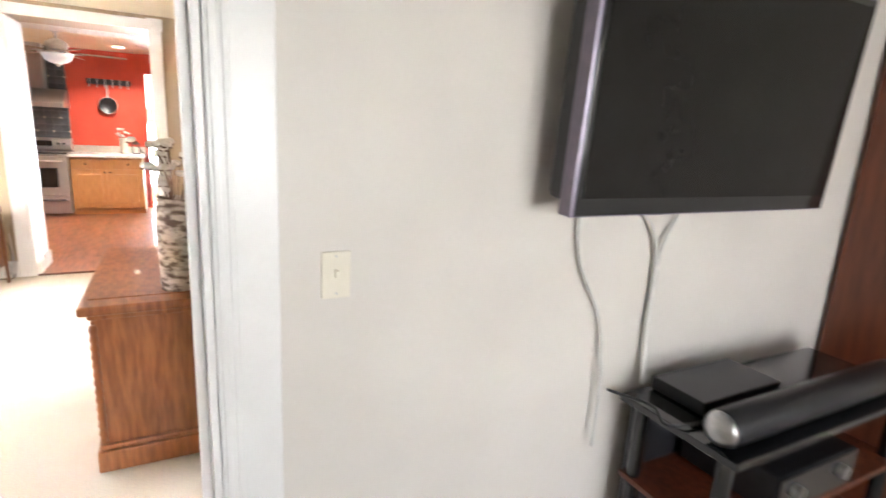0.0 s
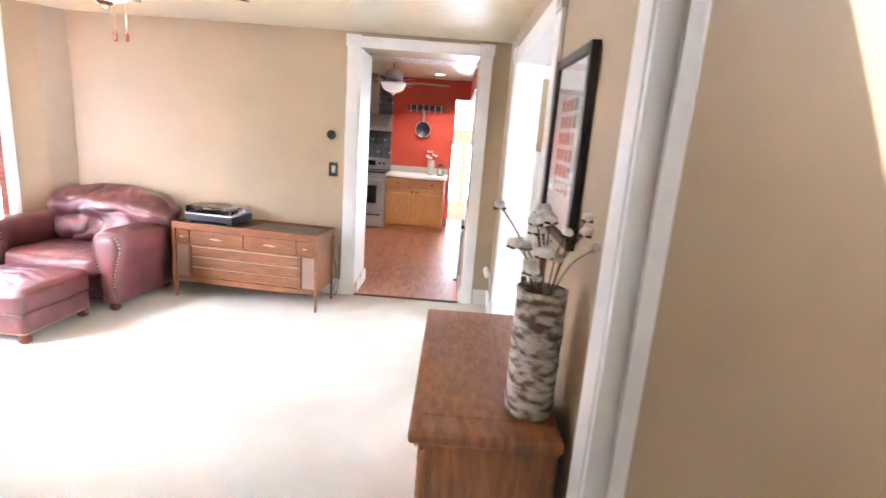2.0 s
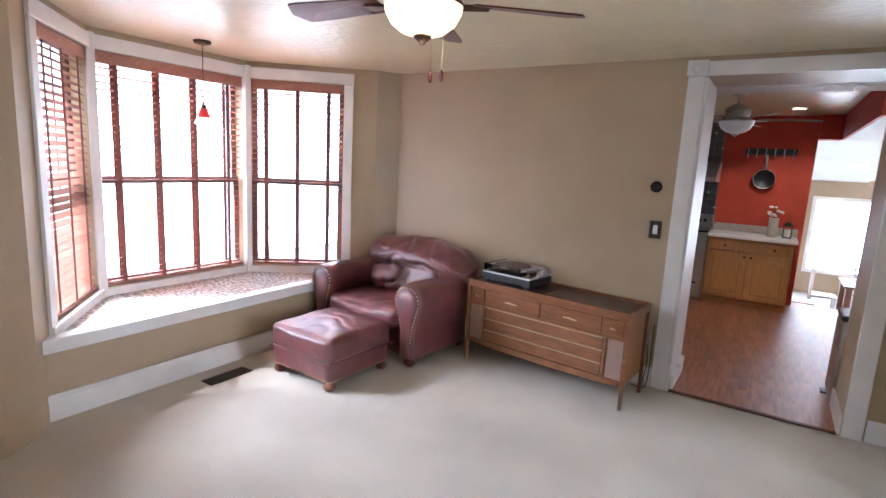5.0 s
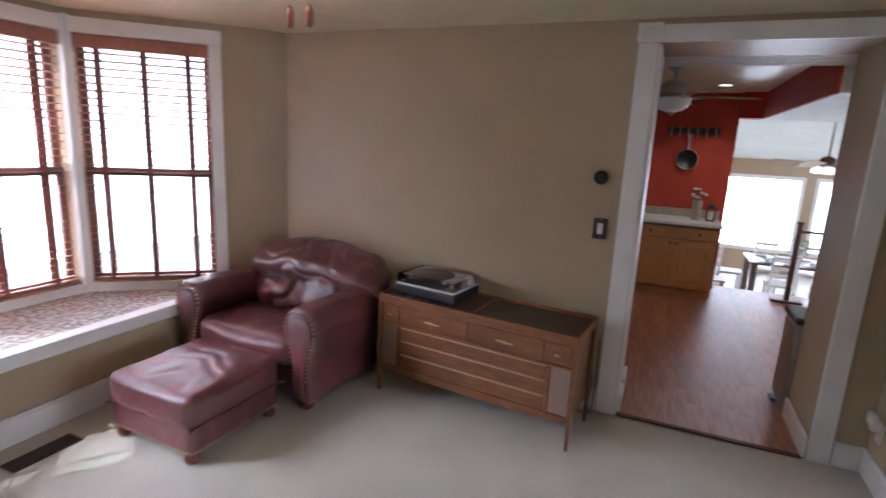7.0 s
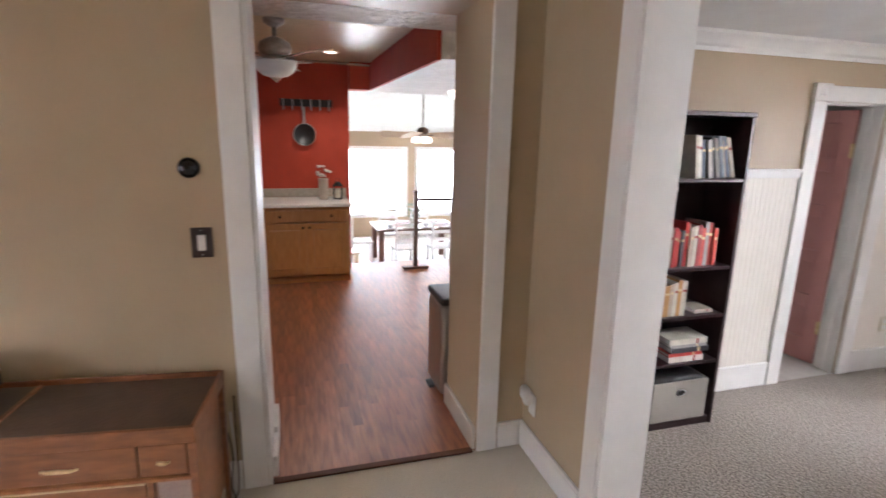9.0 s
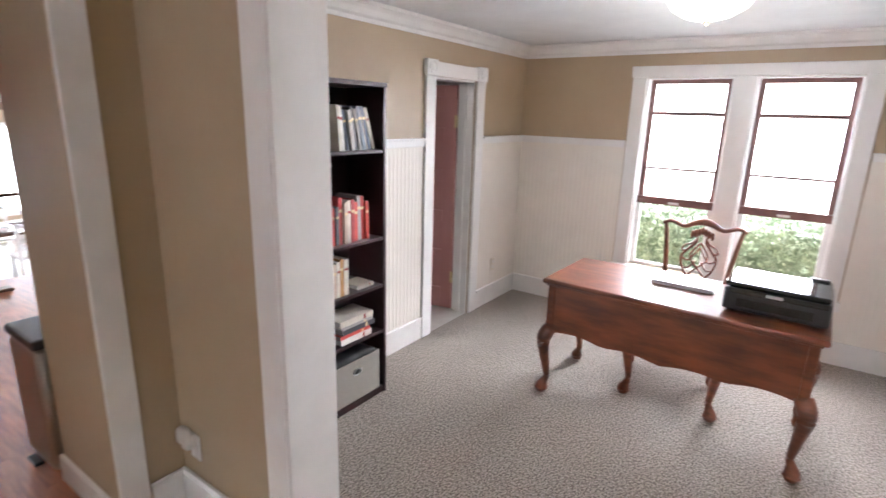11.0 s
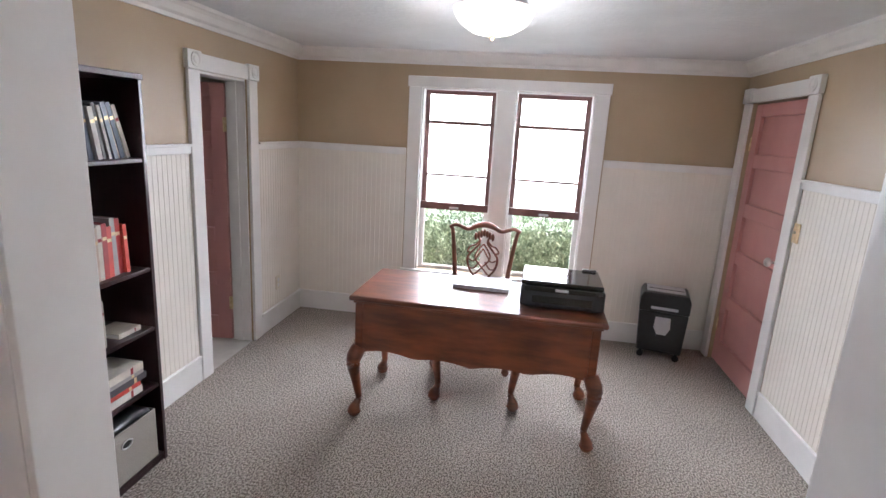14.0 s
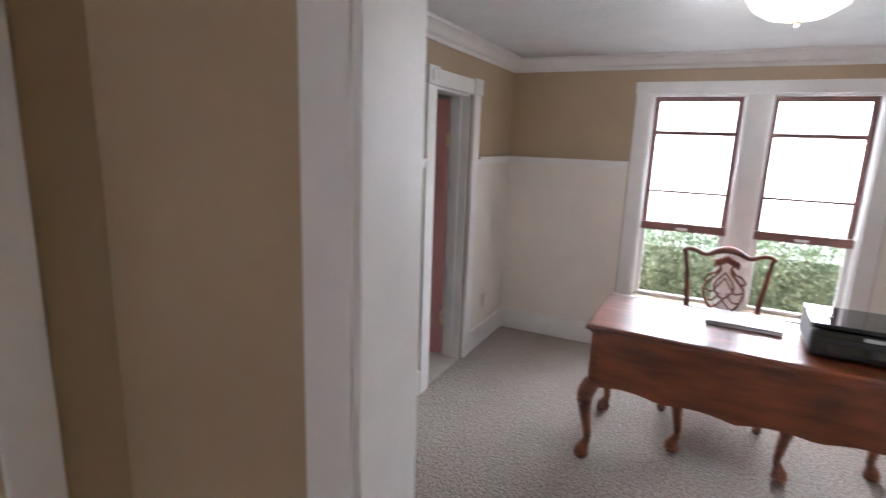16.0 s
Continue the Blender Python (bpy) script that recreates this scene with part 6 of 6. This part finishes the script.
# ---- kitchen things ----
kc = thing("kitchen_cabinet", -0.905, 11.41, 0, "honey oak base cabinet with two doors and drawers", "cabinet")
part("body", box(-0.465, -0.27, 0.09, 0.465, 0.3, 0.86, 0.002), CABOAK, kc); part("toe_kick", box(-0.465, -0.2, 0, 0.465, 0.3, 0.089), CABOAK, kc); part("base_strip", box(-0.47, -0.225, 0, 0.47, -0.201, 0.07, 0.003), CABOAK, kc)
part("drawer", box(-0.45, -0.29, 0.70, 0.45, -0.271, 0.83, 0.006), CABOAK, kc, "wide oak drawer front")
for s in (-1, 1):
    d_ = part("door", box(min(0.009 * s, 0.45 * s), -0.292, 0.11, max(0.006 * s, 0.45 * s), -0.271, 0.685, 0.005), CABOAK, kc)
    part("door_panel", box(min(0.075 * s, 0.385 * s), -0.302, 0.18, max(0.075 * s, 0.385 * s), -0.289, 0.615, 0.012), CABOAK, d_, "raised oak panel")
    part("knob", lathe([(0.007, 0), (0.016, 0.018), (0, 0.026)], 12, None, Matrix.Translation((0.035 * s, -0.291, 0.64)) @ Matrix.Rotation(radians(90), 4, "X")), BRONZE, d_)
    part("drawer_knob", lathe([(0.007, 0), (0.016, 0.018), (0, 0.026)], 12, None, Matrix.Translation((0.27 * s, -0.291, 0.765)) @ Matrix.Rotation(radians(90), 4, "X")), BRONZE, kc)
ct = thing("countertop", -0.9, 11.41, 0.861, "white laminate countertop with a beige backsplash strip", "countertop")
part("slab", box(-0.48, -0.32, 0, 0.49, 0.3, 0.04, 0.008), COUNTER, ct); part("backsplash", box(-0.48, 0.28, 0.0405, 0.49, 0.3, 0.14, 0.004), BEIGE_TILE, ct, "beige backsplash strip")
cotton_vase(-0.69, 11.45, 0.902, 0.055, 0.24, 9, 0.08, "pale stoneware jug of white flowers on the counter", 0.16, BEIGE_TILE, 5)
ln = thing("lantern", -0.53, 11.46, 0.902, "dark metal lantern with a candle on the counter", "lantern")
part("base", box(-0.05, -0.05, 0, 0.05, 0.05, 0.015, 0.003), BLACK, ln); part("roof", lathe([(0.06, 0.15), (0.03, 0.19), (0.01, 0.2), (0, 0.2)], 4), BLACK, ln)
for sx in (-1, 1):
    for sy in (-1, 1):
        part("post", box(sx * 0.044 - 0.005, sy * 0.044 - 0.005, 0.015, sx * 0.044 + 0.005, sy * 0.044 + 0.005, 0.15), BLACK, ln)
part("candle", lathe([(0.03, 0.016), (0.03, 0.1), (0, 0.1)], 16), IVORY, ln); part("ring", tube([(0.025 * math.cos(a), 0, 0.215 + 0.025 * math.sin(a)) for a in np.linspace(0, 6.28, 14)], 0.003, 6), BLACK, ln)
rk = thing("pot_rack", -0.84, 11.715, 1.96, "dark wall rail with steel hooks on the red wall", "pot rack")
part("rail", box(-0.29, -0.03, -0.03, 0.29, 0, 0.05, 0.004), BLACK, rk)
for i in range(6):
    x = -0.25 + i * 0.1
    part("hook", tube(smoothline([(x, -0.035, 0.05), (x, -0.045, 0.0), (x, -0.05, -0.05), (x, -0.07, -0.07), (x, -0.085, -0.05)], 4), 0.006, 8), CHROME, rk, "", True)
pn = thing("frying_pan", -0.87, 11.70, 1.62, "black frying pan with a steel handle hanging on the rail", "frying pan")
mm = Matrix.Rotation(radians(90), 4, "X")
part("bowl", lathe([(0.0, -0.005), (0.1, -0.005), (0.125, 0.035), (0.12, 0.035), (0.098, 0.0), (0, 0.0)], 28, None, mm), BLACK, pn, "", True)
part("rim", lathe([(0.12, 0.034), (0.127, 0.034), (0.127, 0.039), (0.12, 0.039), (0.12, 0.034)], 28, None, mm, False), CHROME, pn, "", True)
part("handle", box(-0.013, -0.04, 0.12, 0.013, -0.03, 0.31, 0.004), CHROME, pn)
sv = thing("stove", -1.76, 11.40, 0, "stainless electric range with a black glass top", "stove")
part("body", box(-0.375, -0.28, 0.03, 0.375, 0.3, 0.9, 0.005), STEEL, sv); part("cooktop", box(-0.38, -0.3, 0.901, 0.38, 0.3, 0.92, 0.004), GLOSSBLACK, sv)
part("backguard", box(-0.375, 0.2, 0.921, 0.375, 0.3, 1.1, 0.01), STEEL, sv); part("clock_panel", box(-0.14, 0.195, 0.98, 0.14, 0.1995, 1.06), GLOSSBLACK, sv)
d_ = part("oven_door", box(-0.37, -0.31, 0.3, 0.37, -0.281, 0.86, 0.005), STEEL, sv); part("oven_window", box(-0.25, -0.314, 0.42, 0.25, -0.3105, 0.7), GLOSSBLACK, d_, "dark oven window")
part("handle", tube([(-0.32, -0.35, 0.8), (0.32, -0.35, 0.8)], 0.013, 10), STEEL, d_, "", True)
d_ = part("drawer", box(-0.37, -0.31, 0.05, 0.37, -0.281, 0.285, 0.005), STEEL, sv); part("handle", tube([(-0.32, -0.345, 0.24), (0.32, -0.345, 0.24)], 0.012, 10), BLACK, d_, "", True)
for k in (-0.28, -0.21, 0.21, 0.28):
    part("knob", lathe([(0.022, 0), (0.02, 0.02), (0, 0.02)], 14, None, Matrix.Translation((k, 0.199, 1.02)) @ Matrix.Rotation(radians(90), 4, "X")), BLACK, sv)
hd = thing("range_hood", -1.76, 11.45, 1.55, "stainless range hood over the stove", "range hood")
part("canopy", prism([(-0.25, 0), (0.265, 0), (0.265, 0.26), (0.1, 0.26), (-0.25, 0.06)], 0.76, "x", -0.38), STEEL, hd); part("chimney", box(-0.14, 0.02, 0.26, 0.14, 0.265, 0.88, 0.003), STEEL, hd)
tw = tagged(link("wall_tile_backing", box(-2.3, 11.708, 0.9, -1.39, 11.718, 2.43), GROUT), "charcoal tiled wall behind the stove", "", "", "structure")
me_t = bpy.data.meshes.new("tile"); bmt = box(-0.048, -0.005, -0.048, 0.048, 0, 0.048, 0.002, seg=1); bmt.to_mesh(me_t); bmt.free(); me_t.materials.append(TILE)
for i in range(9):
    for j in range(15):
        o = new("tile", me_t); o.parent = tw; o.location = (-2.25 + i * 0.1, 11.7078, 0.95 + j * 0.1)
me_a = bpy.data.meshes.new("accent_tile"); bmt = box(-0.014, -0.003, -0.014, 0.014, 0, 0.014, 0.001, seg=1); bmt.transform(Matrix.Rotation(radians(45), 4, "Y")); bmt.to_mesh(me_a); bmt.free(); me_a.materials.append(BEIGE_TILE)
for i in range(4):
    for j in range(7):
        o = new("accent_tile", me_a); o.parent = tw; o.location = (-2.1 + i * 0.2 + 0.1 * (j % 2), 11.702, 1.0 + j * 0.2)
ceiling_fan(-1.12, 9.45, 2.43, 5, DULLBLADE, CHROME, BOWLK, 0.09, 8, "brushed steel kitchen ceiling fan with tan blades", 0.5)
cl = thing("recessed_light", -0.62, 10.9, 2.43, "lit recessed can light in the kitchen ceiling", "recessed light")
part("ring", lathe([(0.085, -0.001), (0.08, -0.008), (0.065, -0.008), (0.065, -0.001)], 24, None, None, False), WHITEP, cl, "", True); part("lens", lathe([(0.065, -0.002), (0.065, -0.005), (0, -0.005)], 24), LED, cl)
tc = thing("trash_can", 0.02, 8.52, 0, "stainless steel trash can with a dark lid", "trash can")
part("body", box(-0.2, -0.17, 0.01, 0.15, 0.17, 0.62, 0.03, seg=3), STEEL, tc); part("lid", box(-0.205, -0.175, 0.622, 0.155, 0.175, 0.67, 0.015), BLACK, tc); part("pedal", box(-0.24, -0.05, 0.012, -0.201, 0.05, 0.03, 0.004), BLACK, tc)
fl = thing("ceiling_light", 0.9, 11.2, 2.14, "lit frosted dome ceiling light", "ceiling light")
part("dome", lathe([(0.2, -0.005), (0.19, -0.05), (0.12, -0.1), (0, -0.12)], 28), BOWLW, fl, "lit frosted glass dome", True)

# ---- dining room things ----
def newel(x):
    c = thing("stair_rail", x, 11.55, 0, "brown wooden newel post and rail at the dining steps", "railing")
    part("post", box(-0.026, -0.026, 0, 0.026, 0.026, 0.95, 0.006), HEADLINER, c); part("post_cap", box(-0.036, -0.036, 0.95, 0.036, 0.036, 0.98, 0.008), HEADLINER, c); part("foot", box(-0.16, -0.05, 0, 0.16, 0.05, 0.03, 0.006), HEADLINER, c)
    part("handrail", box(0.027, -0.02, 0.85, 1.4, 0.02, 0.88, 0.006), HEADLINER, c)
    for i in range(3):
        part("spindle", box(0.45 + i * 0.45, -0.015, 0.0, 0.48 + i * 0.45, 0.015, 0.84), HEADLINER, c)


newel(0.42)
dt = thing("dining_table", 1.3, 15.4, -0.9, "dark brown dining table laid with white dishes", "dining table")
part("tabletop", box(-0.8, -0.5, 0.71, 0.8, 0.5, 0.75, 0.01), HEADLINER, dt)
for sx in (-1, 1):
    for sy in (-1, 1):
        part("leg", box(sx * 0.72 - 0.05, sy * 0.42 - 0.05, 0, sx * 0.72 + 0.05, sy * 0.42 + 0.05, 0.71, 0.006), HEADLINER, dt)
for i in range(4):
    for s in (-1, 1):
        pl = thing("plate", 0.78 + i * 0.35, 15.4 + s * 0.33, -0.149, "white dinner plate on the table", "plate", "table setting")
        part("dish", lathe([(0.06, 0), (0.13, 0.018), (0.125, 0.02), (0.06, 0.005), (0, 0.005)], 20), PAPER, pl, "", True)
        if s < 0:
            bl_ = thing("bowl", 0.78 + i * 0.35, 15.4 + s * 0.33, -0.142, "white bowl on a plate", "bowl", "table setting")
            part("dish", lathe([(0.03, 0), (0.07, 0.06), (0.065, 0.06), (0, 0.01)], 16), PAPER, bl_, "", True)
pt = thing("table_plant", 1.3, 15.4, -0.149, "small green plant in a pale pot on the table", "plant")
part("pot", lathe([(0.06, 0), (0.08, 0.12), (0.07, 0.12), (0, 0.1)], 16), BEIGE_TILE, pt, "", True)
bm = bmesh.new(); rnd = random.Random(4)
for i in range(120):
    a, r_, z = rnd.uniform(0, 6.28), rnd.uniform(0.02, 0.17), rnd.uniform(0.12, 0.42)
    mm = Matrix.Translation((r_ * math.cos(a), r_ * math.sin(a), z)) @ Euler((rnd.uniform(0, 3), rnd.uniform(0, 3), a)).to_matrix().to_4x4()
    q = [bm.verts.new(mm @ Vector(p_)) for p_ in ((-0.03, 0, 0), (0, 0.014, 0.006), (0.03, 0, 0), (0, -0.014, 0.006))]; bm.faces.new(q)
part("foliage", bm, LEAF, pt)


def dining_chair():
    c = thing("dining_chair", 0, 0, -0.9, "white painted wooden dining chair", "chair", "chairs round the dining table")
    part("seat", box(-0.21, -0.21, 0.43, 0.21, 0.21, 0.47, 0.012), PAPER, c)
    for sx in (-1, 1):
        part("front_leg", box(sx * 0.18 - 0.02, -0.2, 0, sx * 0.18 + 0.02, -0.16, 0.43, 0.004), PAPER, c)
        part("back_post", box(sx * 0.18 - 0.02, 0.17, 0, sx * 0.18 + 0.02, 0.21, 0.95, 0.004), PAPER, c)
    for z in (0.62, 0.76, 0.9):
        part("back_slat", box(-0.16, 0.18, z - 0.03, 0.16, 0.2, z + 0.03, 0.003), PAPER, c)
    return c


ch = dining_chair(); ch.matrix_world = pose(0.25, 15.4, -0.9, 0, 0, 90)
for x, y, r in ((0.95, 14.7, 180), (1.65, 14.7, 180), (0.95, 16.1, 0), (1.65, 16.1, 0)):
    copy_thing(ch, pose(x, y, -0.9, 0, 0, r))
bn = thing("bench", -0.35, 14.6, -0.9, "pale wooden slatted bench under the window", "bench")
for i in range(3):
    part("slat", box(-0.45, -0.2 + i * 0.14, 0.42, 0.45, -0.08 + i * 0.14, 0.45, 0.004), TANBLADE, bn)
for sx in (-1, 1):
    part("leg", box(sx * 0.4 - 0.03, -0.18, 0, sx * 0.4 + 0.03, 0.2, 0.42, 0.004), TANBLADE, bn)
part("rail", box(-0.4, -0.02, 0.15, 0.4, 0.02, 0.2), TANBLADE, bn)
ceiling_fan(1.35, 14.9, 2.45, 5, TANBLADE, BRONZE, BOWLW, 0.66, 15, "dining room ceiling fan with pale blades and lit globes", 0.62, 3, 0.1, 0.5)

# ---- hedge outside the study ----
hg = tagged(new("hedge"), "dense clipped green hedge outside the study window", "hedge", "", "stuff")
bm = bmesh.new(); rnd = random.Random(8)
tube([(5.25, 3.2, 0.0), (5.25, 9.2, 0.0)], 0.1, 6, bm)
for i in range(40):
    y = rnd.uniform(3.3, 9.1); tube([(5.3, y, -1.03), (5.3 + rnd.uniform(-0.2, 0.2), y + rnd.uniform(-0.3, 0.3), 0.55)], 0.012, 5, bm)
box(4.95, 3.2, -1.03, 5.7, 9.2, 0.66, bm=bm); part("stems", bm, LEAF, hg)
vs, fs = [], []
for i in range(30000):
    y = rnd.uniform(3.0, 9.4); top = 0.74 + 0.07 * noise.noise(Vector((y * 2.2, 0, 0))) + 0.04 * noise.noise(Vector((y * 7, 3, 0)))
    u = rnd.random()
    if u < 0.7:
        x, z = 4.85 + rnd.gauss(0, 0.06) + 0.06 * noise.noise(Vector((y * 3, 1, 5))), rnd.uniform(-0.5, top)
    else:
        x, z = rnd.uniform(4.85, 5.8), top + rnd.gauss(0, 0.04)
    mm = Matrix.Translation((x, y, z)) @ Euler((rnd.uniform(0, 6.3), rnd.uniform(0, 6.3), rnd.uniform(0, 6.3))).to_matrix().to_4x4()
    s = rnd.uniform(0.018, 0.034); n0 = len(vs)
    vs += [mm @ Vector(q) for q in ((-s, 0, 0), (0, s * 0.5, s * 0.15), (s, 0, 0), (0, -s * 0.5, s * 0.15))]
    fs.append((n0, n0 + 1, n0 + 2, n0 + 3))
me = bpy.data.meshes.new("leaves"); me.from_pydata(vs, [], fs); me.materials.append(LEAF)
lv = new("leaves", me); lv.parent = hg; tagged(lv, kind="stuff")

# ---- kitchen floor planks ----
floor_k = tagged(new("floor_kitchen"), "cherry laminate plank floor, glossy", "", "", "structure")
rnd = random.Random(12); pm = []
for ln_ in (0.55, 0.7, 0.85, 1.0):
    bmp = box(-0.0319, -ln_ / 2 + 0.0003, -0.011, 0.0319, ln_ / 2 - 0.0003, 0)
    mp_ = bpy.data.meshes.new("plank"); bmp.to_mesh(mp_); bmp.free(); mp_.materials.append(PLANK); pm.append((ln_, mp_))
rest = bmesh.new(); count = 0
for i in range(52):
    x = -1.95 + 0.064 * i; y = 7.775 + rnd.uniform(-0.3, 0.0)
    while y < 11.93:
        ln_, mp_ = rnd.choice(pm)
        y0, y1 = max(y, 7.776), min(y + ln_, 11.945)
        if y1 - y0 > 0.02:
            whole = y0 == y and y1 == y + ln_
            if whole and -1.25 < x < -0.1 and count < 300 and y1 < 11.9:
                o = new("plank", mp_); o.parent = floor_k; o.location = (x, (y0 + y1) / 2, 0); count += 1
            elif not (y1 <= 8.3 and (x < -1.2 or x > -0.17)) :
                box(x - 0.0319, y0 + 0.0003, -0.011, x + 0.0319, y1 - 0.0003, 0, bm=rest)
        y += ln_
rp = part("planks", rest, PLANK, floor_k); tagged(rp, kind="stuff")
